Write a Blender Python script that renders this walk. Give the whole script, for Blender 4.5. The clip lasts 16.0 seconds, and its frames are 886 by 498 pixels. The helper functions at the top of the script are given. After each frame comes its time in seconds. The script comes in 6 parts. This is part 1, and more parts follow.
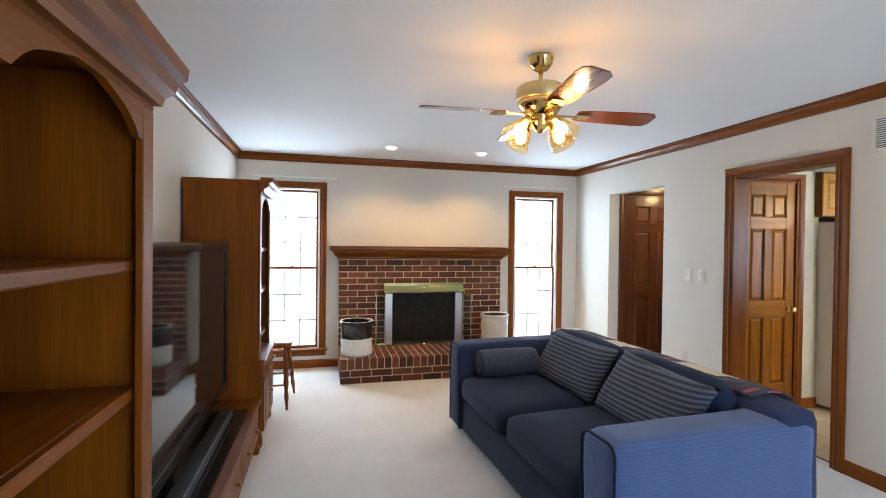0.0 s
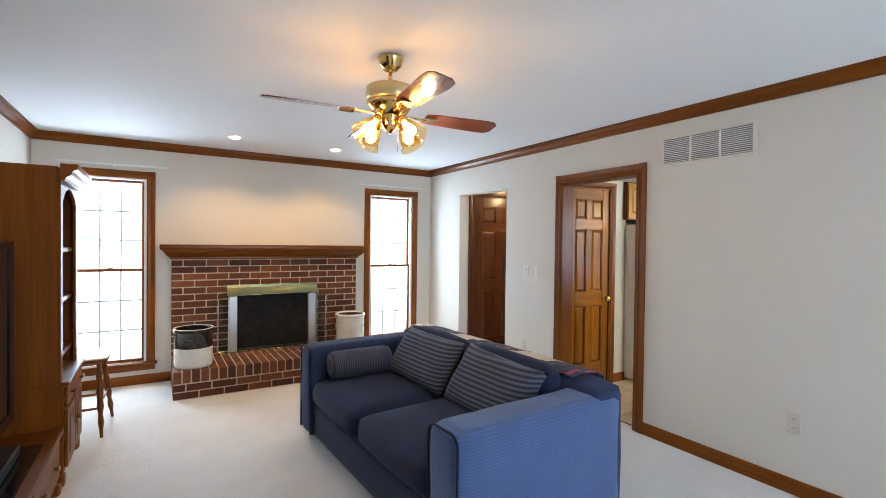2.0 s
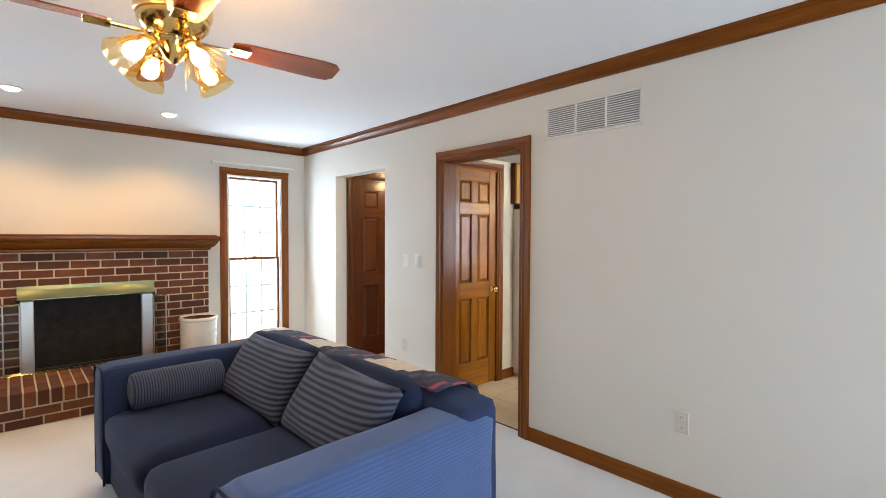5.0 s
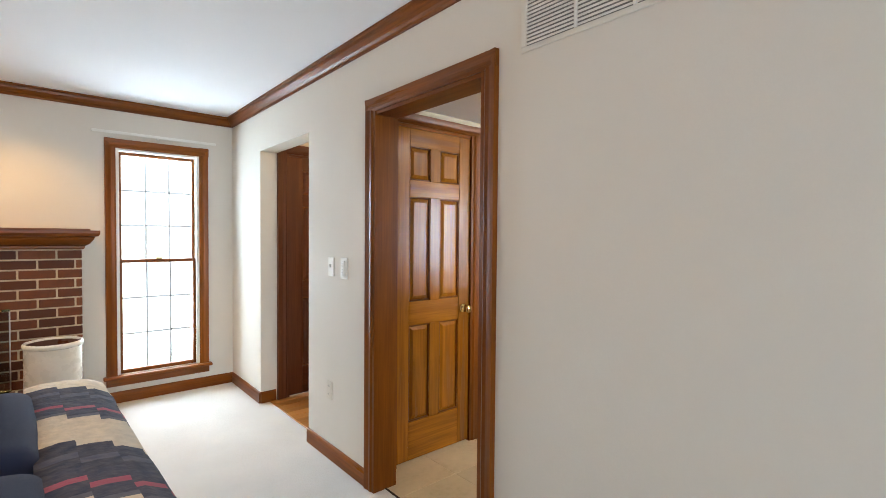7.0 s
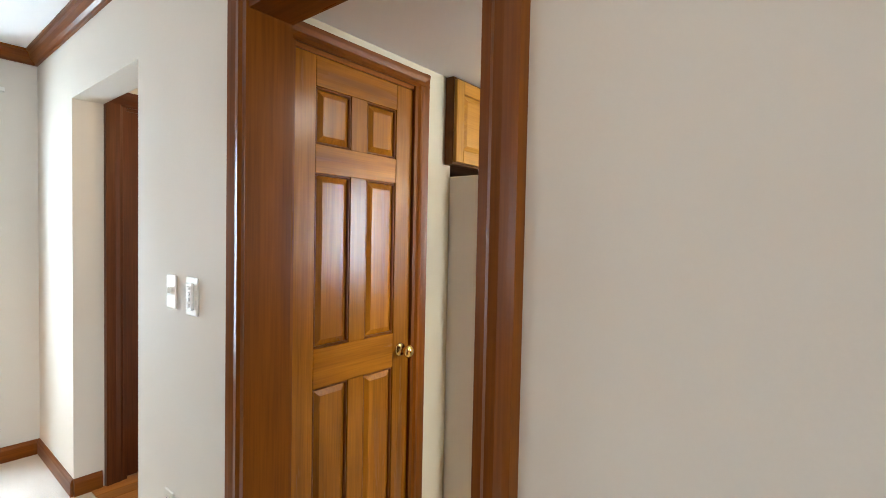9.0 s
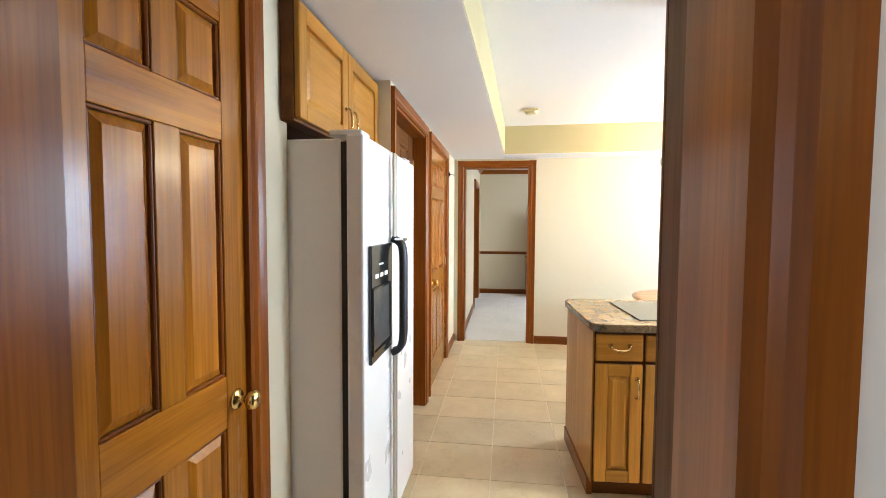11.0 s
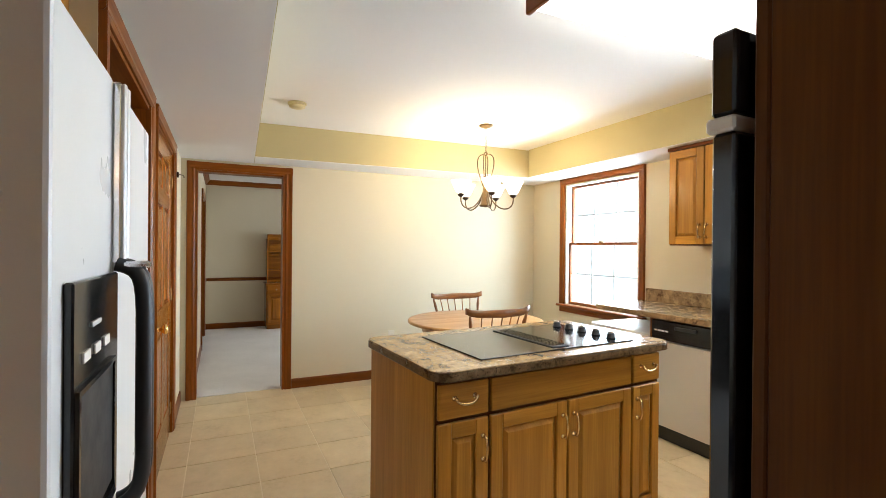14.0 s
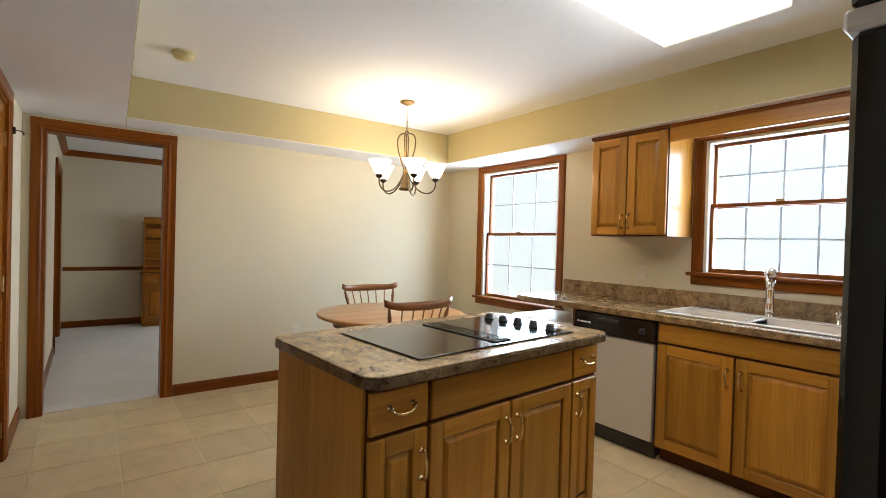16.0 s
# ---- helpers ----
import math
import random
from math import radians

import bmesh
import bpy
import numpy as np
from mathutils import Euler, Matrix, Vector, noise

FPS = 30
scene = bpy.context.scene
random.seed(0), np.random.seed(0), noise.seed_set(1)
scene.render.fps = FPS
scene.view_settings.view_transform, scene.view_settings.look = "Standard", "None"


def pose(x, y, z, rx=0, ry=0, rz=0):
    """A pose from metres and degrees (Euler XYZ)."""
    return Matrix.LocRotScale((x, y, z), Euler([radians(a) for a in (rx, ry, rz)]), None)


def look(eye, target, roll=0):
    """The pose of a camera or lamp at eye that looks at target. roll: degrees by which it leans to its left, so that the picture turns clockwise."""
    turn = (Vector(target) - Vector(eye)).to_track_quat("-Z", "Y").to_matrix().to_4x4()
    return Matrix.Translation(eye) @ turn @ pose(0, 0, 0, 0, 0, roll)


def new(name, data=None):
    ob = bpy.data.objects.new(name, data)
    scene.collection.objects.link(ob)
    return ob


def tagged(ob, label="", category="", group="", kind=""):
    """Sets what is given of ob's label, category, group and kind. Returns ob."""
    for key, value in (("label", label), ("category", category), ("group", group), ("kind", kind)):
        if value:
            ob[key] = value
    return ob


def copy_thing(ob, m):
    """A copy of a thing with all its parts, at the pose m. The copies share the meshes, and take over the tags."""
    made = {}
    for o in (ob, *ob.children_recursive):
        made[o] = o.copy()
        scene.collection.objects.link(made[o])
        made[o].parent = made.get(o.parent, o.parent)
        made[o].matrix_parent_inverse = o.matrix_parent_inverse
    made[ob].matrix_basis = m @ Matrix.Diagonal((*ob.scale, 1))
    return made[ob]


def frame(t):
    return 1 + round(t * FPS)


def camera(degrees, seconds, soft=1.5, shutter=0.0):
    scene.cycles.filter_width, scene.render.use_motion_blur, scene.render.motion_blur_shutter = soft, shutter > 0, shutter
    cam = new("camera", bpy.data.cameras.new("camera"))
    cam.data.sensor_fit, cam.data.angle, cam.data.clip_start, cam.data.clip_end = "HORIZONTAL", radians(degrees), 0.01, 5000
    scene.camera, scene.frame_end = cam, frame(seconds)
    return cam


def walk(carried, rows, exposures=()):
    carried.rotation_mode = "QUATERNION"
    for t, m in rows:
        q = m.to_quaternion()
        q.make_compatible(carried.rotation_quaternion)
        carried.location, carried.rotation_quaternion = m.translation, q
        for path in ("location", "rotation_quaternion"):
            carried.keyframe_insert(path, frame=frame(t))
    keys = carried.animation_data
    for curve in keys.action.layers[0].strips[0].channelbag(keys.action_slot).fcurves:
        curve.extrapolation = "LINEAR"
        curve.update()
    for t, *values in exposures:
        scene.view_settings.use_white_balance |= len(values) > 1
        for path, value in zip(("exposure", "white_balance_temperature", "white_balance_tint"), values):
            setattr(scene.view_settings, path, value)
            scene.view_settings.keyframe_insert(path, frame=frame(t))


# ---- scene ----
cam = camera(87.0, 16.0, soft=0.9)
PATH = [
    (0, (2.055, 0.82, 1.453), (2.553, 2.757, 1.43), 0.7),
    (0.5, (2.076, 0.81, 1.447), (2.712, 2.706, 1.422), 0.7),
    (1, (2.098, 0.819, 1.457), (2.875, 2.662, 1.428), 0.6),
    (1.5, (2.102, 0.815, 1.458), (3.024, 2.59, 1.43), 0.6),
    (2, (2.108, 0.817, 1.465), (3.153, 2.522, 1.438), 0.7),
    (2.5, (2.115, 0.817, 1.467), (3.274, 2.446, 1.443), 0.7),
    (3, (2.123, 0.816, 1.459), (3.385, 2.368, 1.442), 0.8),
    (3.5, (2.142, 0.83, 1.445), (3.489, 2.308, 1.43), 0.8),
    (4, (2.258, 0.894, 1.429), (3.633, 2.346, 1.398), 0.7),
    (4.2, (2.329, 0.935, 1.43), (3.703, 2.387, 1.389), 0.5),
    (6.3, (3.545, 1.559, 1.354), (4.89, 3.039, 1.294), -0.0),
    (6.5, (3.689, 1.634, 1.352), (5.021, 3.124, 1.292), -0.1),
    (7, (3.994, 1.833, 1.379), (5.293, 3.353, 1.326), 0.5),
    (7.5, (4.268, 2.035, 1.379), (5.562, 3.559, 1.34), 1.0),
    (8, (4.461, 2.252, 1.396), (5.796, 3.741, 1.361), 1.7),
    (8.5, (4.565, 2.491, 1.401), (6.007, 3.876, 1.364), 2.0),
    (9, (4.658, 2.702, 1.408), (6.215, 3.955, 1.344), 1.2),
    (9.2, (4.697, 2.77, 1.401), (6.296, 3.97, 1.339), 0.8),
    (11.3, (4.958, 3.413, 1.402), (6.952, 3.521, 1.302), 0.5),
    (11.5, (4.996, 3.441, 1.398), (6.994, 3.457, 1.312), 0.6),
    (12, (5.092, 3.492, 1.397), (7.081, 3.288, 1.342), 0.7),
    (12.5, (5.241, 3.572, 1.39), (7.198, 3.16, 1.362), 0.8),
    (13, (5.383, 3.628, 1.381), (7.297, 3.048, 1.37), 0.7),
    (13.5, (5.539, 3.646, 1.374), (7.4, 2.916, 1.369), 0.6),
    (14, (5.7, 3.637, 1.372), (7.506, 2.778, 1.367), 0.5),
    (14.5, (5.816, 3.612, 1.354), (7.566, 2.644, 1.338), 0.5),
    (15, (5.915, 3.608, 1.341), (7.606, 2.541, 1.309), 0.9),
    (15.5, (5.98, 3.601, 1.329), (7.617, 2.453, 1.294), 1.3),
    (16, (6.036, 3.586, 1.319), (7.627, 2.374, 1.293), 1.6),
]
EXPOSURES = [(0, -0.28, 6400, 13), (2, -0.26, 6350, 13), (3, -0.16, 6350, 13), (4.2, -0.04, 6450, 13), (7, -0.13, 6800, 13), (9, -0.02, 6950, 13), (11.5, 0.1, 6000, 10), (12.5, -0.04, 6000, 10), (13.5, -0.42, 6250, 10), (14.5, -0.87, 6350, 10), (16, -1.20, 6350, 12)]
walk(cam, [(t, look(eye, target, roll)) for t, eye, target, roll in PATH], EXPOSURES)

# ---- world, sun and large lights ----
W = bpy.data.worlds.new("world")
scene.world = W
W.use_nodes = True
wn = W.node_tree
sky = wn.nodes.new("ShaderNodeTexSky")
sky.sky_type = "NISHITA"
sky.sun_disc = False
sky.sun_elevation, sky.sun_rotation = radians(48), radians(200)
wn.nodes["Background"].inputs[1].default_value = 0.10
wn.links.new(sky.outputs[0], wn.nodes["Background"].inputs[0])

FX0, FX1, FY0, FY1 = 1.126, 5.33, -1.7, 6.42       # family room
KX0, KX1, KY0, KY1 = 5.465, 10.405, 0.17, 4.095    # kitchen
CEIL, LOW = 2.445, 2.15
DX1, DY0, DY1 = 14.25, 0.3, 3.87                   # dining room


def lamp(name, kind, at, power, colour, target=None, size=None, size_y=None, radius=None, spot=None):
    d = bpy.data.lights.new(name, kind)
    d.energy, d.color = power, colour
    if kind == "AREA":
        d.shape, d.size, d.size_y = "RECTANGLE", size, size_y
    else:
        d.shadow_soft_size = radius
    if spot:
        d.spot_size, d.spot_blend = radians(spot), 0.6
    ob = new(name, d)
    ob.matrix_world = look(at, target) if target else Matrix.Translation(at)
    return ob


DAY = (0.70, 0.85, 1.0)
WARM = (1.0, 0.66, 0.34)
lamp("daylight_window_1", "AREA", (1.715, 6.72, 1.2), 90, (0.60, 0.80, 1.0), (1.715, 5.0, 0.75), 0.62, 1.8)
lamp("daylight_window_2", "AREA", (4.74, 6.72, 1.2), 86, (0.60, 0.80, 1.0), (4.74, 5.0, 0.75), 0.62, 1.8)
lamp("daylight_window_back", "AREA", (4.15, -1.95, 1.15), 125, (0.62, 0.79, 1.0), (4.15, 0.0, 1.0), 1.7, 1.9)
lamp("daylight_kitchen_window_1", "AREA", (9.29, -0.12, 1.42), 185, DAY, (9.29, 1.5, 1.2), 1.0, 1.26)
lamp("daylight_kitchen_window_2", "AREA", (7.08, -0.12, 1.62), 140, DAY, (7.08, 1.5, 1.4), 0.84, 0.9)
lamp("daylight_dining_window", "AREA", (12.4, 0.02, 1.3), 110, (0.92, 0.94, 1.0), (12.4, 2.0, 0.9), 1.8, 1.5)
sun = lamp("sun", "SUN", (0, 0, 12), 0.8, (1.0, 0.96, 0.9), None, radius=0.1)
sun.data.angle = radians(10)
sun.matrix_world = look((0, 0, 12), (2.5, 4.5, 0))


# ---- materials ----
def nodes_of(name):
    m = bpy.data.materials.new(name)
    m.use_nodes = True
    nt = m.node_tree
    return m, nt, nt.nodes, nt.links, nt.nodes["Principled BSDF"]


def mixed(nt, fac, a, b, mode="MIX"):
    n = nt.nodes.new("ShaderNodeMix")
    n.data_type, n.blend_type = "RGBA", mode
    for sock, v in ((n.inputs[0], fac), (n.inputs[6], a), (n.inputs[7], b)):
        if hasattr(v, "is_output"):
            nt.links.new(v, sock)
        else:
            sock.default_value = v if isinstance(v, (int, float)) else (*v[:3], 1)
    return n.outputs[2]


def coords(nt, scale=(1, 1, 1), kind="Object"):
    tc = nt.nodes.new("ShaderNodeTexCoord")
    mp = nt.nodes.new("ShaderNodeMapping")
    mp.inputs["Scale"].default_value = scale
    nt.links.new(tc.outputs[kind], mp.inputs[0])
    return mp.outputs[0]


def noisy(nt, vec, scale, detail=4, rough=0.55, lo=0.3, hi=0.7):
    n = nt.nodes.new("ShaderNodeTexNoise")
    n.inputs["Scale"].default_value, n.inputs["Detail"].default_value, n.inputs["Roughness"].default_value = scale, detail, rough
    nt.links.new(vec, n.inputs["Vector"])
    r = nt.nodes.new("ShaderNodeMapRange")
    r.inputs[1].default_value, r.inputs[2].default_value = lo, hi
    nt.links.new(n.outputs[0], r.inputs[0])
    return r.outputs[0]


def bumped(nt, bsdf, height, strength, distance):
    b = nt.nodes.new("ShaderNodeBump")
    b.inputs["Strength"].default_value, b.inputs["Distance"].default_value = strength, distance
    nt.links.new(height, b.inputs["Height"])
    nt.links.new(b.outputs[0], bsdf.inputs["Normal"])


def surface(name, colour, rough=0.6, metal=0.0, var=0.12, coarse=3.0, fine=60.0, bump=0.15, depth=0.002, spec=0.5, sheen=0.0):
    m, nt, ns, ls, b = nodes_of(name)
    v = coords(nt)
    dark = [c * (1 - var) for c in colour]
    light = [min(1, c * (1 + var * 0.6)) for c in colour]
    c1 = mixed(nt, noisy(nt, v, coarse), dark, light)
    f = noisy(nt, v, fine, 3)
    c2 = mixed(nt, f, c1, [c * (1 - var * 0.5) for c in colour])
    ls.new(c2, b.inputs["Base Color"])
    r = nt.nodes.new("ShaderNodeMapRange")
    r.inputs[3].default_value, r.inputs[4].default_value = rough * 0.85, min(1, rough * 1.15)
    ls.new(noisy(nt, v, coarse * 2.3), r.inputs[0])
    ls.new(r.outputs[0], b.inputs["Roughness"])
    b.inputs["Metallic"].default_value = metal
    b.inputs["Specular IOR Level"].default_value = spec
    if sheen:
        b.inputs["Sheen Weight"].default_value = sheen
        b.inputs["Sheen Roughness"].default_value = 0.5
    if bump:
        bumped(nt, b, f, bump, depth)
    return m


def plain_metal(name, colour, rough):
    return surface(name, colour, rough, 1.0, 0.06, 8, 120, 0.03, 0.0005)


def wood(name, dark, light, rough=0.32, coat=0.3):
    """Three materials, with the grain along x, y and z."""
    out = []
    for axis in range(3):
        m, nt, ns, ls, b = nodes_of(name + "_grain_" + "xyz"[axis])
        info = nt.nodes.new("ShaderNodeObjectInfo")
        tc = nt.nodes.new("ShaderNodeTexCoord")
        add = nt.nodes.new("ShaderNodeVectorMath")
        add.operation = "ADD"
        ls.new(tc.outputs["Object"], add.inputs[0])
        mul = nt.nodes.new("ShaderNodeMath")
        mul.operation = "MULTIPLY"
        mul.inputs[1].default_value = 7.0
        ls.new(info.outputs["Random"], mul.inputs[0])
        ls.new(mul.outputs[0], add.inputs[1])
        mp = nt.nodes.new("ShaderNodeMapping")
        sc = [14.0, 14.0, 14.0]
        sc[axis] = 0.9
        mp.inputs["Scale"].default_value = sc
        ls.new(add.outputs[0], mp.inputs[0])
        rings = noisy(nt, mp.outputs[0], 1.0, 5, 0.6, 0.22, 0.78)
        mp2 = nt.nodes.new("ShaderNodeMapping")
        sc2 = [150.0, 150.0, 150.0]
        sc2[axis] = 4.0
        mp2.inputs["Scale"].default_value = sc2
        ls.new(add.outputs[0], mp2.inputs[0])
        pores = noisy(nt, mp2.outputs[0], 1.0, 2, 0.5, 0.35, 0.6)
        c1 = mixed(nt, rings, dark, light)
        c2 = mixed(nt, pores, [d * 0.8 for d in dark], c1)
        c3 = mixed(nt, 0.35, c1, c2)
        tone = nt.nodes.new("ShaderNodeMapRange")
        tone.inputs[3].default_value, tone.inputs[4].default_value = 0.76, 1.14
        ls.new(info.outputs["Random"], tone.inputs[0])
        hsv = nt.nodes.new("ShaderNodeHueSaturation")
        ls.new(tone.outputs[0], hsv.inputs["Value"])
        ls.new(c3, hsv.inputs["Color"])
        ls.new(hsv.outputs[0], b.inputs["Base Color"])
        r = nt.nodes.new("ShaderNodeMapRange")
        r.inputs[3].default_value, r.inputs[4].default_value = rough * 1.25, rough * 0.85
        ls.new(rings, r.inputs[0])
        ls.new(r.outputs[0], b.inputs["Roughness"])
        b.inputs["Coat Weight"].default_value = coat
        b.inputs["Specular IOR Level"].default_value = 0.18
        b.inputs["Coat Roughness"].default_value = 0.18
        bumped(nt, b, pores, 0.08, 0.0006)
        out.append(m)
    return tuple(out)


def glowing(name, colour, strength):
    m, nt, ns, ls, b = nodes_of(name)
    b.inputs["Base Color"].default_value = (*colour, 1)
    b.inputs["Emission Color"].default_value = (*colour, 1)
    b.inputs["Emission Strength"].default_value = strength
    return m


def glassy(name, colour, rough=0.0, tint=0.5):
    """Thin glass: a mix of clear passage and a gloss that grows at grazing angles."""
    m, nt, ns, ls, b = nodes_of(name)
    t = ns.new("ShaderNodeBsdfTransparent")
    t.inputs[0].default_value = (*colour, 1)
    g = ns.new("ShaderNodeBsdfGlossy")
    g.inputs["Roughness"].default_value = rough
    lw = ns.new("ShaderNodeLayerWeight")
    pw = ns.new("ShaderNodeMath")
    pw.operation = "POWER"
    pw.inputs[1].default_value = 4.0
    ls.new(lw.outputs["Facing"], pw.inputs[0])
    f = ns.new("ShaderNodeMapRange")
    f.inputs[3].default_value, f.inputs[4].default_value = 0.03, 0.6
    ls.new(pw.outputs[0], f.inputs[0])
    mx = ns.new("ShaderNodeMixShader")
    ls.new(f.outputs[0], mx.inputs[0])
    ls.new(t.outputs[0], mx.inputs[1])
    ls.new(g.outputs[0], mx.inputs[2])
    ls.new(mx.outputs[0], ns["Material Output"].inputs[0])
    return m


PAINT = surface("wall_paint", (0.68, 0.632, 0.555), 0.75, 0, 0.03, 1.2, 180, 0.10, 0.0006, 0.3)
KPAINT = surface("kitchen_wall_paint", (0.62, 0.555, 0.405), 0.75, 0, 0.03, 1.2, 180, 0.10, 0.0006, 0.3)
SOFFIT = surface("olive_soffit_paint", (0.50, 0.435, 0.245), 0.75, 0, 0.03, 1.2, 180, 0.10, 0.0006, 0.3)
IVORY = surface("ivory_plastic", (0.62, 0.57, 0.48), 0.4, 0, 0.03, 4, 80, 0.0)
CEILP = surface("ceiling_paint", (0.80, 0.80, 0.80), 0.9, 0, 0.02, 1.0, 220, 0.12, 0.0006, 0.2)
CARPET = surface("cream_carpet", (0.84, 0.815, 0.76), 0.95, 0, 0.13, 2.2, 260, 0.7, 0.006, 0.1, 0.3)
GROUT = surface("floor_grout", (0.80, 0.70, 0.52), 0.8, 0, 0.1)
TRIM = wood("stained_trim_wood", (0.12, 0.031, 0.003), (0.30, 0.084, 0.008), 0.30, 0.06)
DOORW = wood("stained_door_wood", (0.17, 0.049, 0.003), (0.51, 0.190, 0.015), 0.24, 0.35)
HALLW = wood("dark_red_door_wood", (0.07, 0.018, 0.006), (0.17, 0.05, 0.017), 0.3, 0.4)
OAK = wood("honey_cabinet_wood", (0.32, 0.130, 0.015), (0.57, 0.270, 0.040), 0.32, 0.2)
PINE = wood("orange_pine_wood", (0.130, 0.034, 0.002), (0.265, 0.078, 0.005), 0.42, 0.05)
TABLEW = wood("maple_table_wood", (0.34, 0.155, 0.05), (0.52, 0.27, 0.10), 0.3, 0.35)
DARKW = wood("dark_brown_wood", (0.075, 0.023, 0.002), (0.165, 0.054, 0.005), 0.5, 0.03)
CHAIRW = wood("dark_chair_wood", (0.15, 0.055, 0.016), (0.30, 0.125, 0.040), 0.3, 0.35)
HARDW = wood("hall_floor_wood", (0.36, 0.13, 0.03), (0.55, 0.25, 0.07), 0.3, 0.3)
HOODB = plain_metal("dull_greenish_brass", (0.27, 0.27, 0.14), 0.2)
BRASS = plain_metal("polished_brass", (0.83, 0.60, 0.24), 0.16)
ABRASS = plain_metal("antique_brass", (0.34, 0.23, 0.10), 0.32)
AGEDB = plain_metal("aged_dark_bronze", (0.15, 0.098, 0.05), 0.34)
PULLB = plain_metal("worn_pull_brass", (0.60, 0.42, 0.19), 0.24)
CHROME = plain_metal("chrome", (0.82, 0.83, 0.85), 0.12)
STEEL = plain_metal("brushed_steel", (0.62, 0.62, 0.60), 0.35)
BRONZE = plain_metal("dark_bronze", (0.055, 0.038, 0.024), 0.45)
BLACKG = surface("black_gloss", (0.012, 0.012, 0.013), 0.12, 0, 0.1, 4, 80, 0.0)
BLACKM = surface("black_matt", (0.015, 0.015, 0.016), 0.5, 0, 0.15, 6, 120, 0.05)
FIREBLACK = surface("fire_opening_black", (0.006, 0.006, 0.006), 0.85, 0, 0.3, 6, 300, 0.3)
WHITEP = surface("white_plastic", (0.78, 0.76, 0.70), 0.4, 0, 0.03, 4, 80, 0.0)
FRIDGEW = surface("white_appliance_enamel", (0.76, 0.77, 0.77), 0.30, 0, 0.02, 2, 240, 0.10, 0.0005)
FRIDGES = surface("grey_appliance_side", (0.80, 0.79, 0.76), 0.45, 0, 0.04, 2, 240, 0.15, 0.0006)
SINKW = surface("white_sink_enamel", (0.86, 0.86, 0.84), 0.15, 0, 0.02, 3, 80, 0.0)
BRICKM = surface("mortar", (0.62, 0.51, 0.36), 0.95, 0, 0.2, 9, 160, 0.5, 0.004)
CROCKW = surface("cream_stoneware_glaze", (0.74, 0.71, 0.63), 0.28, 0, 0.08, 7, 60, 0.03)
CROCKB = surface("black_stoneware_glaze", (0.018, 0.014, 0.013), 0.14, 0, 0.2, 7, 60, 0.03)
CROCKI = surface("brown_stoneware_inside", (0.10, 0.035, 0.02), 0.3, 0, 0.2, 7, 60, 0.03)
GLASS = glassy("window_glass", (0.98, 0.99, 0.99))
DOORGL = glassy("fire_door_glass", (0.80, 0.85, 0.84))
TVGL = surface("screen_glass", (0.010, 0.010, 0.012), 0.06, 0, 0.05, 2, 40, 0.0)
BULB = glowing("lit_bulb", (1.0, 0.80, 0.50), 30)
OPALLIT = glowing("lit_opal_glass", (1.0, 0.90, 0.72), 7.0)
TUBES = glowing("lit_diffuser", (1.0, 0.96, 0.86), 15.0)
DOWN = glowing("lit_downlight", (1.0, 0.92, 0.78), 9)
OUTSIDE = glowing("bright_overcast_distance", (0.93, 0.98, 0.96), 2.0)
LAWN = surface("lawn", (0.10, 0.16, 0.05), 0.95, 0, 0.3, 0.8, 40, 0.6, 0.02)


def brick_material():
    m, nt, ns, ls, b = nodes_of("red_brick")
    info = nt.nodes.new("ShaderNodeObjectInfo")
    ramp = nt.nodes.new("ShaderNodeValToRGB")
    e = ramp.color_ramp.elements
    e[0].color, e[1].color = (0.072, 0.020, 0.009, 1), (0.25, 0.076, 0.026, 1)
    mid = e.new(0.5)
    mid.color = (0.150, 0.041, 0.015, 1)
    ls.new(info.outputs["Random"], ramp.inputs[0])
    v = coords(nt)
    c = mixed(nt, noisy(nt, v, 22, 4), ramp.outputs[0], (0.07, 0.028, 0.02))
    c = mixed(nt, 0.55, ramp.outputs[0], c)
    ls.new(c, b.inputs["Base Color"])
    b.inputs["Roughness"].default_value = 0.85
    bumped(nt, b, noisy(nt, v, 130, 4), 0.5, 0.003)
    return m


def laminate_material(name, tone):
    m, nt, ns, ls, b = nodes_of(name)
    v = coords(nt)
    a = mixed(nt, noisy(nt, v, 16, 5, 0.65, 0.36, 0.64), (0.10, 0.055, 0.024), (0.42, 0.29, 0.15))
    a = mixed(nt, noisy(nt, v, 55, 4, 0.6, 0.45, 0.62), a, (0.30, 0.20, 0.10))
    a = mixed(nt, noisy(nt, v, 140, 3, 0.6, 0.56, 0.66), a, (0.07, 0.045, 0.03))
    a = mixed(nt, 1.0, a, (tone, tone * 0.96, tone * 0.9), "MULTIPLY")
    ls.new(a, b.inputs["Base Color"])
    b.inputs["Roughness"].default_value = 0.25
    return m


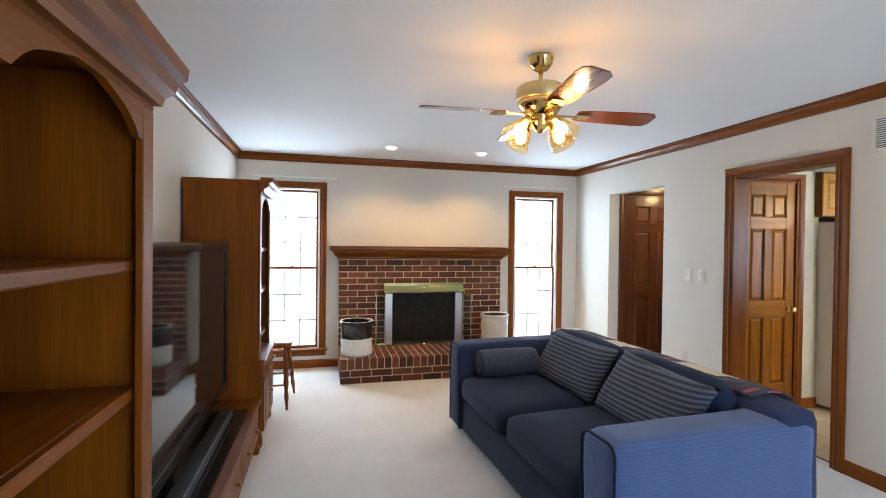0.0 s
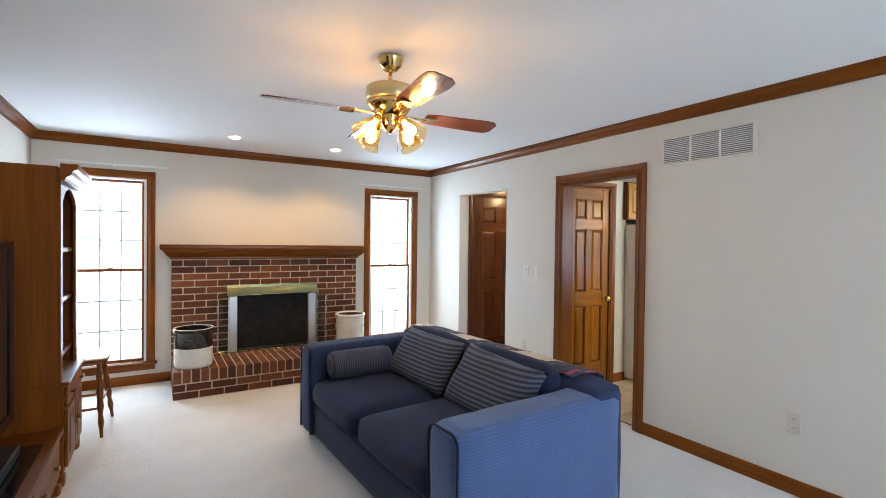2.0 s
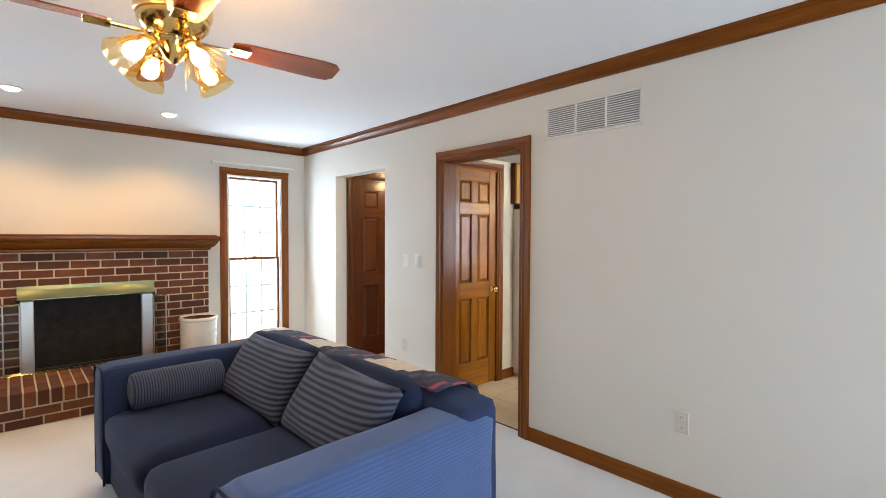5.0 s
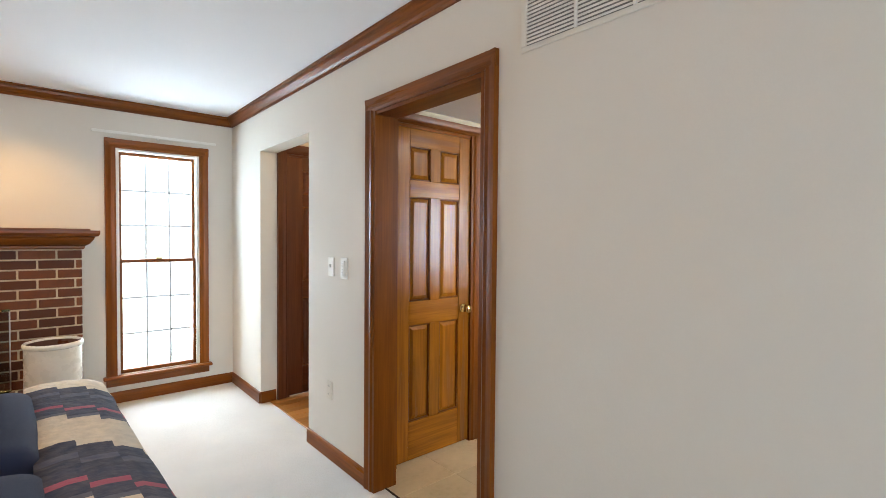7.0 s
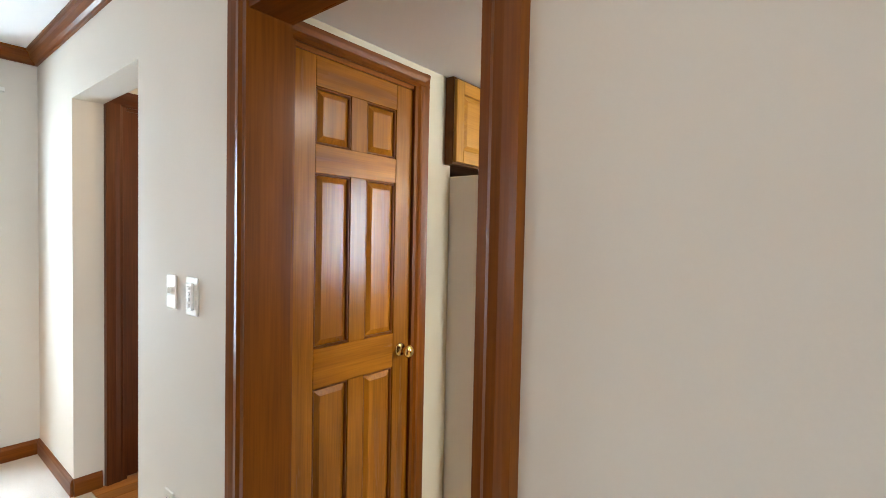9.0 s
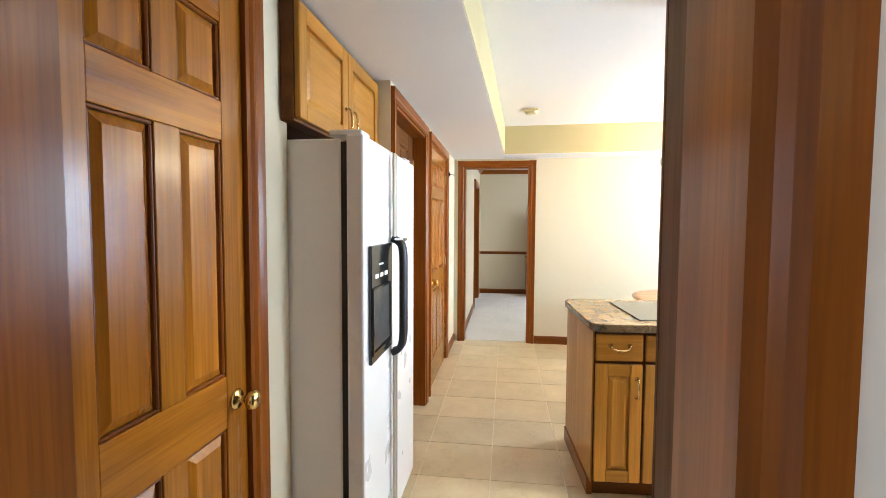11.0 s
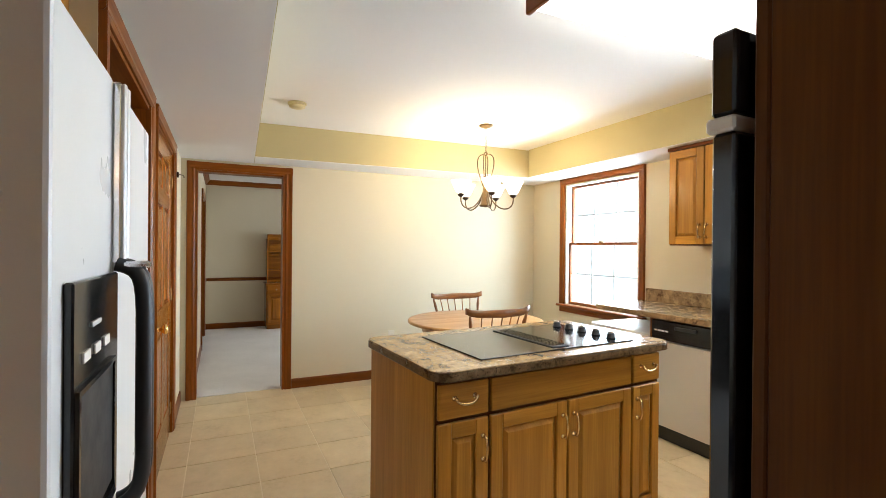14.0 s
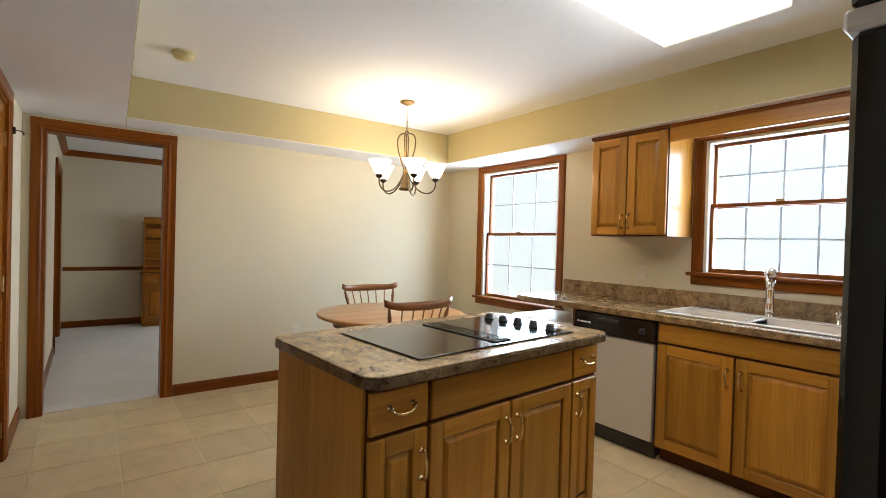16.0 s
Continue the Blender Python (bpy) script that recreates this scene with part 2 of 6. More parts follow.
def cloth(name, colour, rib=0.0, axis=0, var=0.18, pitch=160.0, sheen=0.08):
    m, nt, ns, ls, b = nodes_of(name)
    v = coords(nt)
    c = mixed(nt, noisy(nt, v, 6, 4), [x * (1 - var) for x in colour], [x * (1 + var) for x in colour])
    weave = noisy(nt, v, 420, 2)
    c = mixed(nt, weave, c, [x * 0.7 for x in colour])
    ls.new(c, b.inputs["Base Color"])
    b.inputs["Roughness"].default_value = 0.9
    b.inputs["Specular IOR Level"].default_value = 0.15
    b.inputs["Sheen Weight"].default_value = sheen
    h = weave
    if rib:
        wv = nt.nodes.new("ShaderNodeTexWave")
        wv.bands_direction = "XYZ"[axis]
        wv.inputs["Scale"].default_value = pitch
        ls.new(v, wv.inputs[0])
        mm = nt.nodes.new("ShaderNodeMath")
        mm.operation = "ADD"
        ls.new(wv.outputs[1], mm.inputs[0])
        ls.new(weave, mm.inputs[1])
        h = mm.outputs[0]
        c = mixed(nt, wv.outputs[1], [x * (1 - rib) for x in colour], c)
        ls.new(c, b.inputs["Base Color"])
    bumped(nt, b, h, 0.4, 0.002)
    return m


BRICK = brick_material()
LAMINATE = laminate_material("mottled_brown_laminate", 1.0)
LAMEDGE = laminate_material("dark_mottled_laminate_edge", 0.45)
# Copies of one navy fabric, with window light and shade put into the colour
NAVY_LIT = cloth("navy_cotton", (0.105, 0.170, 0.360), 0.30, 2, 0.18, 22.0, 0.22)
NAVY_SHADE = cloth("navy_cotton_shaded", (0.034, 0.052, 0.118), 0.20, 2, 0.18, 22.0, 0.1)
NAVY_DEEP_SHADE = cloth("navy_cotton_deep_shade", (0.018, 0.027, 0.066), 0.0)
RIBBED = cloth("grey_ribbed_cloth", (0.135, 0.152, 0.215), 0.78, 2, 0.2, 13.0)
RIBBED2 = cloth("grey_checked_cloth", (0.11, 0.125, 0.18), 0.70, 0, 0.2, 24.0)


def quilt_material():
    """Bands of navy, cream and rose patches with stepped edges."""
    m, nt, ns, ls, b = nodes_of("patchwork_quilt_cloth")
    v = coords(nt)
    sep = ns.new("ShaderNodeSeparateXYZ")
    ls.new(v, sep.inputs[0])

    def calc(op, a, b2=None):
        n = ns.new("ShaderNodeMath")
        n.operation = op
        for i, x in enumerate((a, b2)):
            if x is None:
                continue
            if hasattr(x, "is_output"):
                ls.new(x, n.inputs[i])
            else:
                n.inputs[i].default_value = x
        return n.outputs[0]
    acr = calc("ADD", sep.outputs[0], calc("MULTIPLY", sep.outputs[2], -0.8))
    step = calc("MULTIPLY", calc("FLOOR", calc("MULTIPLY", acr, 11)), 0.05)
    pos = calc("FRACT", calc("MULTIPLY", calc("ADD", sep.outputs[1], step), 1.5))
    ramp = ns.new("ShaderNodeValToRGB")
    ramp.color_ramp.interpolation = "CONSTANT"
    e = ramp.color_ramp.elements
    e[0].position, e[0].color = 0.0, (0.022, 0.026, 0.055, 1)
    e[1].position, e[1].color = 0.30, (0.74, 0.62, 0.46, 1)
    for p, c in ((0.10, (0.07, 0.075, 0.12)), (0.16, (0.022, 0.026, 0.055)), (0.70, (0.10, 0.10, 0.14)),
                 (0.74, (0.03, 0.035, 0.07)), (0.84, (0.42, 0.07, 0.12)), (0.89, (0.03, 0.035, 0.07))):
        x = e.new(p)
        x.color = (*c, 1)
    ls.new(pos, ramp.inputs[0])
    c = mixed(nt, noisy(nt, v, 30, 3), ramp.outputs[0], (0.2, 0.17, 0.15))
    c = mixed(nt, 0.3, ramp.outputs[0], c)
    ls.new(c, b.inputs["Base Color"])
    b.inputs["Roughness"].default_value = 0.95
    bumped(nt, b, noisy(nt, v, 34, 3), 0.6, 0.006)
    return m


QUILT = quilt_material()


# ---- building helpers ----
BASE = {}


def thing(name, label, category, base=(0, 0, 0), group="", kind=""):
    ob = new(name)
    ob.empty_display_size = 0.1
    ob.location = base
    BASE[ob] = Vector(base)
    return tagged(ob, label, category, group, kind)


def choose(material, bm):
    if not isinstance(material, tuple):
        return material
    lo, hi = Vector((1e9,) * 3), Vector((-1e9,) * 3)
    for v in bm.verts:
        for k in range(3):
            lo[k], hi[k] = min(lo[k], v.co[k]), max(hi[k], v.co[k])
    d = hi - lo
    return material[max(range(3), key=lambda k: d[k])]


def part(name, bm, material, parent=None, label="", smooth=False):
    """One mesh object out of bm, whose corners are given in the world's metres."""
    material = choose(material, bm)
    base = BASE[parent] if parent is not None else Vector((0, 0, 0))
    if base.length:
        bmesh.ops.translate(bm, verts=bm.verts, vec=-base)
    me = bpy.data.meshes.new(name)
    bm.to_mesh(me)
    bm.free()
    me.materials.append(material)
    if smooth:
        for p in me.polygons:
            p.use_smooth = True
    ob = new(name, me)
    ob.parent = parent
    BASE[ob] = base
    if label:
        ob["label"] = label
    return ob


def add_box(bm, x0, x1, y0, y1, z0, z1, bevel=0.0, segments=1):
    b2 = bmesh.new()
    bmesh.ops.create_cube(b2, size=1)
    for v in b2.verts:
        v.co = Vector(((x0 + x1) / 2 + v.co.x * abs(x1 - x0), (y0 + y1) / 2 + v.co.y * abs(y1 - y0), (z0 + z1) / 2 + v.co.z * abs(z1 - z0)))
    if bevel:
        bmesh.ops.bevel(b2, geom=b2.edges[:], offset=bevel, segments=segments, profile=0.5, affect="EDGES", clamp_overlap=True)
    join(bm, b2)
    return bm


def join(bm, other):
    table = {v: bm.verts.new(v.co) for v in other.verts}
    for f in other.faces:
        try:
            bm.faces.new([table[v] for v in f.verts]).smooth = f.smooth
        except ValueError:
            pass
    other.free()


def box(x0, x1, y0, y1, z0, z1, bevel=0.0, segments=1):
    return add_box(bmesh.new(), x0, x1, y0, y1, z0, z1, bevel, segments)


def boxes(*specs, bevel=0.0):
    bm = bmesh.new()
    for s in specs:
        add_box(bm, *s, bevel)
    return bm


class Face:
    """A flat front: o its lower corner, u along it, n out of it; both along the axes."""

    def __init__(self, o, u, n):
        self.o, self.u, self.n = Vector(o), Vector(u), Vector(n)

    def at(self, u, n, z):
        return self.o + self.u * u + self.n * n + Vector((0, 0, z))

    def box(self, u0, u1, n0, n1, z0, z1, bevel=0.0, segments=1):
        a, b = self.at(u0, n0, z0), self.at(u1, n1, z1)
        return box(min(a.x, b.x), max(a.x, b.x), min(a.y, b.y), max(a.y, b.y), min(a.z, b.z), max(a.z, b.z), bevel, segments)

    def raised(self, u0, u1, n0, n1, z0, z1, inset):
        """A raised panel: a slab whose front slopes in by inset."""
        bm = bmesh.new()
        r1 = [bm.verts.new(self.at(u, n0, z)) for u, z in ((u0, z0), (u1, z0), (u1, z1), (u0, z1))]
        i = inset
        r2 = [bm.verts.new(self.at(u, n1, z)) for u, z in ((u0 + i, z0 + i), (u1 - i, z0 + i), (u1 - i, z1 - i), (u0 + i, z1 - i))]
        bm.faces.new(r2)
        bm.faces.new(r1[::-1])
        for k in range(4):
            bm.faces.new((r1[k], r1[(k + 1) % 4], r2[(k + 1) % 4], r2[k]))
        bmesh.ops.recalc_face_normals(bm, faces=bm.faces[:])
        return bm


def lathe(profile, at, segments=24, axis="z", caps=True):
    """Turns a profile of (radius, height) round the axis."""
    bm = bmesh.new()
    rings = []
    for r, h in profile:
        ring = []
        for k in range(segments):
            a = 2 * math.pi * k / segments
            p = Vector((r * math.cos(a), r * math.sin(a), h))
            if axis == "x":
                p = Vector((p.z, p.x, p.y))
            elif axis == "y":
                p = Vector((p.x, p.z, p.y))
            ring.append(bm.verts.new(Vector(at) + p))
        rings.append(ring)
    for a, b in zip(rings, rings[1:]):
        for k in range(segments):
            f = bm.faces.new((a[k], a[(k + 1) % segments], b[(k + 1) % segments], b[k]))
            f.smooth = True
    for ring, flip in ((rings[0], True), (rings[-1], False)):
        if caps and (ring[0].co - ring[segments // 2].co).length > 1e-4:
            bm.faces.new(ring[::-1] if flip else ring)
    bmesh.ops.remove_doubles(bm, verts=bm.verts[:], dist=1e-5)
    bmesh.ops.recalc_face_normals(bm, faces=bm.faces[:])
    return bm


def tube(points, radius, segments=8, taper=None):
    """A round bar along the points."""
    bm = bmesh.new()
    pts = [Vector(p) for p in points]
    rings = []
    for i, p in enumerate(pts):
        d = (pts[min(i + 1, len(pts) - 1)] - pts[max(i - 1, 0)]).normalized()
        s = d.orthogonal().normalized() if abs(d.z) > 0.9 else d.cross(Vector((0, 0, 1))).normalized()
        if rings:
            s = (last - d * last.dot(d)).normalized()
        last = s
        t = d.cross(s)
        r = radius if taper is None else taper[i] * radius
        rings.append([bm.verts.new(p + (s * math.cos(2 * math.pi * k / segments) + t * math.sin(2 * math.pi * k / segments)) * r) for k in range(segments)])
    for a, b in zip(rings, rings[1:]):
        for k in range(segments):
            bm.faces.new((a[k], a[(k + 1) % segments], b[(k + 1) % segments], b[k])).smooth = True
    bm.faces.new(rings[0][::-1])
    bm.faces.new(rings[-1])
    bmesh.ops.recalc_face_normals(bm, faces=bm.faces[:])
    return bm


def curve(p0, p1, p2, p3, n=10):
    a, b, c, d = (Vector(p) for p in (p0, p1, p2, p3))
    return [a * (1 - t) ** 3 + b * 3 * t * (1 - t) ** 2 + c * 3 * t * t * (1 - t) + d * t ** 3 for t in (i / n for i in range(n + 1))]


def sweep(profile, p0, p1, out, up=(0, 0, 1)):
    """A moulding: profile points (out, up) carried from p0 to p1."""
    bm = bmesh.new()
    o, u = Vector(out), Vector(up)
    ends = [[bm.verts.new(Vector(p) + o * a + u * b) for a, b in profile] for p in (p0, p1)]
    n = len(profile)
    for k in range(n):
        bm.faces.new((ends[0][k], ends[0][(k + 1) % n], ends[1][(k + 1) % n], ends[1][k]))
    bm.faces.new(ends[0][::-1])
    bm.faces.new(ends[1])
    bmesh.ops.recalc_face_normals(bm, faces=bm.faces[:])
    return bm


def cushion(x0, x1, y0, y1, z0, z1, puff=0.03, round_=0.05, n=10, sag=0.0):
    """A soft block with rounded edges and swelling faces."""
    bm = bmesh.new()
    bmesh.ops.create_cube(bm, size=2)
    bmesh.ops.subdivide_edges(bm, edges=bm.edges[:], cuts=n, use_grid_fill=True)
    h = Vector(((x1 - x0) / 2, (y1 - y0) / 2, (z1 - z0) / 2))
    c = Vector(((x1 + x0) / 2, (y1 + y0) / 2, (z1 + z0) / 2))
    r = min(round_, min(h) * 0.95)
    for v in bm.verts:
        p = v.co.copy()
        q = Vector([p[k] * h[k] for k in range(3)])
        inner = Vector([max(-(h[k] - r), min(h[k] - r, q[k])) for k in range(3)])
        d = q - inner
        if d.length > 1e-6:
            q = inner + d.normalized() * r
        w = [1 - p[k] ** 2 for k in range(3)]
        for k in range(3):
            a, b = (k + 1) % 3, (k + 2) % 3
            q[k] += p[k] * puff * w[a] * w[b]
        q.z -= sag * (1 - w[0]) * 0.5
        q += noise.noise_vector((q + c) * 5.0) * 0.006
        v.co = c + q
    for f in bm.faces:
        f.smooth = True
    return bm


def turned(bm, pivot, rx=0, ry=0, rz=0):
    m = Matrix.Translation(pivot) @ pose(0, 0, 0, rx, ry, rz) @ Matrix.Translation(-Vector(pivot))
    bmesh.ops.transform(bm, matrix=m, verts=bm.verts)
    return bm


# ---- structure: walls, floors, ceilings ----
def structure(name, bm, material, label):
    return tagged(part(name, bm, material), label, name.split("_")[0], "", "structure")


T = 0.15
structure("wall_north", boxes(
    (FX0 - T, 1.41, FY1, FY1 + T, 0, CEIL), (2.02, 4.437, FY1, FY1 + T, 0, CEIL), (5.048, FX1, FY1, FY1 + T, 0, CEIL),
    (1.41, 2.02, FY1, FY1 + T, 0, 0.225), (4.437, 5.048, FY1, FY1 + T, 0, 0.225),
    (1.41, 2.02, FY1, FY1 + T, 2.07, CEIL), (4.437, 5.048, FY1, FY1 + T, 2.07, CEIL)), PAINT, "cream painted wall with two tall windows")
structure("wall_west", box(FX0 - T, FX0, FY0 - T, FY1, 0, CEIL), PAINT, "cream painted wall behind the bookcases")
structure("wall_south", boxes((FX0, 3.3, FY0 - T, FY0, 0, CEIL), (5.0, FX1, FY0 - T, FY0, 0, CEIL), (3.3, 5.0, FY0 - T, FY0, 2.1, CEIL),
                              (3.3, 5.0, FY0 - T, FY0, 0, 0.2)), PAINT, "cream painted wall with a wide window")
structure("wall_between", boxes(
    (FX1, KX0, FY0 - T, 3.142, 0, CEIL), (FX1, KX0, 3.142, 3.957, 2.035, CEIL), (FX1, KX0, 3.957, 4.768, 0, CEIL),
    (FX1, KX0, 4.768, 5.68, 2.058, CEIL), (FX1, KX0, 5.68, FY1 + T, 0, CEIL)), PAINT, "cream painted wall with a doorway and an open passage")
structure("floor_family_room", box(FX0 - T, 5.40, FY0 - T, FY1 + T, -0.12, 0), CARPET, "pale cream wall-to-wall carpet")
structure("ceiling_family_room", box(FX0 - T, KX0, FY0 - T, FY1 + T, CEIL, CEIL + 0.1), CEILP, "flat white painted ceiling")
# passage behind the open doorway
structure("wall_passage_north", boxes((KX0, 5.55, 5.68, 5.78, 0, 2.2), (6.35, 7.4, 5.68, 5.78, 0, 2.2), (5.55, 6.35, 5.68, 5.78, 2.06, 2.2)), PAINT, "cream wall of the passage around a door")
structure("wall_passage_south", box(KX0, 7.4, 4.648, 4.768, 0, 2.2), PAINT, "cream wall of the passage")
structure("wall_passage_end", box(7.4, 7.5, 4.648, 5.78, 0, 2.2), PAINT, "cream end wall of the passage")
structure("ceiling_passage", box(KX0, 7.5, 4.648, 5.78, 2.2, 2.3), CEILP, "white ceiling of the passage")
# kitchen
structure("wall_kitchen_south", boxes(
    (KX0 - 0.135, 6.655, KY0 - T, KY0, 0, CEIL), (7.525, 8.80, KY0 - T, KY0, 0, CEIL), (9.815, KX1 + 0.13, KY0 - T, KY0, 0, CEIL),
    (6.655, 7.525, KY0 - T, KY0, 0, 1.165), (8.80, 9.815, KY0 - T, KY0, 0, 0.76),
    (6.655, 7.525, KY0 - T, KY0, 2.076, CEIL), (8.80, 9.815, KY0 - T, KY0, 2.082, CEIL)), KPAINT, "cream kitchen wall with two windows")
structure("wall_kitchen_east", boxes(
    (KX1, KX1 + 0.13, KY0, 3.085, 0, CEIL), (KX1, KX1 + 0.13, 3.845, 5.0, 0, CEIL), (KX1, KX1 + 0.13, 3.085, 3.845, 2.055, CEIL)), KPAINT, "cream kitchen wall with a doorway")
structure("wall_kitchen_north_1", boxes((KX0, 5.552, KY1, KY1 + 0.12, 0, LOW), (6.182, 6.430, KY1, KY1 + 0.12, 0, LOW), (5.552, 6.182, KY1, KY1 + 0.12, 2.046, LOW),
                                        (6.370, 6.430, KY1 + 0.12, 4.9, 0, LOW)), KPAINT, "pale wall around the closet door")
structure("wall_kitchen_north_2", boxes((7.335, 7.41, 3.96, 4.9, 0, LOW), (8.39, 8.63, 3.96, 4.08, 0, LOW), (9.66, KX1, 3.96, 4.08, 0, LOW),
                                        (7.41, 8.39, 3.96, 4.08, 2.05, LOW), (8.63, 9.66, 3.96, 4.08, 2.05, LOW)), KPAINT, "pale wall around the pantry doors")
structure("wall_alcove_back", box(6.285, 8.6, 4.9, 5.0, 0, LOW), KPAINT, "back wall of the fridge alcove")
structure("wall_closet_back", box(KX0, 6.285, 4.515, 4.61, 0, LOW), KPAINT, "back wall of the closet")
structure("ceiling_kitchen", boxes((KX0, KX1, KY0, 5.0, CEIL, CEIL + 0.1)), CEILP, "white kitchen ceiling, raised in the middle")


def strip_block(outline, z0, z1):
    bm = bmesh.new()
    lo = [bm.verts.new((x, y, z0)) for x, y in outline]
    hi = [bm.verts.new((x, y, z1)) for x, y in outline]
    bm.faces.new(hi)
    bm.faces.new(lo[::-1])
    for k in range(len(lo)):
        bm.faces.new((lo[k], lo[(k + 1) % len(lo)], hi[(k + 1) % len(lo)], hi[k]))
    bmesh.ops.recalc_face_normals(bm, faces=bm.faces[:])
    return bm


NORTH_STRIP = [(KX0, 3.545), (KX1, 3.362), (KX1, 5.0), (KX0, 5.0)]
EAST_STRIP = [(9.90, KY0), (KX1, KY0), (KX1, 3.36), (10.05, 3.374)]
structure("ceiling_kitchen_soffit_north", strip_block(NORTH_STRIP, LOW, CEIL), SOFFIT, "olive-tan boxed soffit along the fridge side")
structure("ceiling_kitchen_soffit_east", strip_block(EAST_STRIP, LOW, CEIL), SOFFIT, "olive-tan boxed soffit over the table side")
structure("ceiling_kitchen_soffit_south", box(KX0, 9.90, KY0, 0.615, LOW, CEIL), SOFFIT, "olive-tan boxed soffit over the sink side")
structure("ceiling_kitchen_soffit_west", box(KX0, 6.2, 0.615, 3.51, LOW, CEIL), SOFFIT, "olive-tan boxed soffit over the oven side")
structure("ceiling_soffit_underside_north", strip_block([(x, min(y + 0.003, 4.9)) for x, y in NORTH_STRIP], LOW - 0.004, LOW), CEILP, "white underside of the kitchen soffit")
structure("ceiling_soffit_underside_east", strip_block([(x + (0.003 if x < KX1 else 0), y) for x, y in EAST_STRIP], LOW - 0.004, LOW), CEILP, "white underside of the kitchen soffit")
structure("ceiling_soffit_underside_south", box(6.2, 9.90, KY0, 0.612, LOW - 0.004, LOW), CEILP, "white underside of the kitchen soffit")
# dining room
structure("wall_dining_east", box(DX1, DX1 + 0.1, DY0, DY1, 0, CEIL), KPAINT, "cream dining room wall with a chair rail")
structure("wall_dining_north", boxes((KX1 + 0.13, 12.6, DY1, DY1 + 0.12, 0, CEIL), (13.62, DX1, DY1, DY1 + 0.12, 0, CEIL), (12.6, 13.62, DY1, DY1 + 0.12, 2.05, CEIL),
                                     (12.0, DX1 + 0.1, 5.4, 5.5, 0, CEIL), (11.9, 12.0, DY1 + 0.12, 5.5, 0, CEIL), (DX1, DX1 + 0.1, DY1, 5.5, 0, CEIL)), KPAINT, "cream dining room wall with an open doorway")
structure("wall_dining_south", boxes((KX1 + 0.13, 11.5, DY0 - 0.12, DY0, 0, CEIL), (13.3, DX1, DY0 - 0.12, DY0, 0, CEIL), (11.5, 13.3, DY0 - 0.12, DY0, 0, 0.55), (11.5, 13.3, DY0 - 0.12, DY0, 2.05, CEIL)), KPAINT, "cream dining room wall with a window")
structure("floor_dining_room", box(KX1 + 0.05, DX1 + 0.1, DY0 - 0.12, 5.5, -0.12, 0.004), CARPET, "pale cream dining room carpet")
structure("ceiling_dining_room", box(KX1 + 0.13, DX1 + 0.1, DY0 - 0.12, 5.5, CEIL, CEIL + 0.1), CEILP, "flat white dining room ceiling")
structure("ground", box(-300, 300, -300, 300, -0.55, -0.45), LAWN, "lawn round the house")


def backdrop(name, bm):
    structure(name, bm, OUTSIDE, "bright hazy daylight outside the windows")


backdrop("backdrop_north", box(-2, 9, 7.4, 7.45, -0.4, 5))
backdrop("backdrop_south", box(-1, 16, -4.05, -4, -0.4, 5))

# mouldings
CROWN = [(0, 0), (0.012, 0), (0.016, 0.012), (0.03, 0.022), (0.046, 0.045), (0.05, 0.062), (0.062, 0.066), (0.062, 0.078), (0, 0.078)]
BASEB = [(0, 0), (0.014, 0), (0.014, 0.07), (0.009, 0.086), (0.004, 0.092), (0, 0.092)]


def moulding(name, runs, profile, z, material, label):
    ob = tagged(new(name), label, name.split("_")[0], "", "structure")
    BASE[ob] = Vector((0, 0, 0))
    for (x0, y0), (x1, y1), out in runs:
        part("length", sweep(profile, (x0, y0, z), (x1, y1, z), (*out, 0)), material, ob)
    return ob


moulding("trim_crown_family", [((FX0, FY1), (FX1, FY1), (0, -1)), ((FX1, FY0), (FX1, FY1), (-1, 0)), ((FX0, FY0), (FX0, FY1), (1, 0)), ((FX0, FY0), (FX1, FY0), (0, 1))],
         CROWN, CEIL - 0.078, TRIM, "stained wood crown moulding")
moulding("baseboard_family", [((FX0, FY1), (2.236, FY1), (0, -1)), ((4.21, FY1), (FX1, FY1), (0, -1)), ((FX1, FY0), (FX1, 3.074), (-1, 0)), ((FX1, 4.027), (FX1, 4.768), (-1, 0)),
                              ((FX1, 5.68), (FX1, FY1), (-1, 0)), ((FX0, FY0), (FX0, FY1), (1, 0)), ((FX1, 5.68), (5.455, 5.68), (0, -1))], BASEB, 0, TRIM, "stained wood baseboard")
moulding("baseboard_kitchen", [((KX1, 0.9), (KX1, 3.015), (-1, 0)), ((KX1, KY0), (KX1, 0.9), (-1, 0)), ((9.73, 3.96), (KX1, 3.96), (0, -1)), ((6.250, KY1), (6.430, KY1), (0, -1)),
                               ((8.7, KY0), (KX1, KY0), (0, 1))], BASEB, 0, TRIM, "stained wood kitchen baseboard")
moulding("baseboard_dining", [((DX1, DY0), (DX1, DY1), (-1, 0)), ((13.695, DY1), (DX1, DY1), (0, -1)), ((KX1 + 0.13, DY1), (12.53, DY1), (0, -1))], BASEB, 0.004, TRIM, "stained wood dining room baseboard")
moulding("trim_crown_dining", [((DX1, DY0), (DX1, DY1), (-1, 0)), ((KX1 + 0.13, DY1), (DX1, DY1), (0, -1))], CROWN, CEIL - 0.078, TRIM, "stained wood dining room crown moulding")
RAIL = [(0, 0), (0.012, 0.004), (0.022, 0.022), (0.014, 0.034), (0.026, 0.05), (0, 0.056)]
moulding("trim_chair_rail", [((DX1, DY0), (DX1, DY1), (-1, 0)), ((13.695, DY1), (DX1, DY1), (0, -1))], RAIL, 0.79, TRIM, "stained wood chair rail")

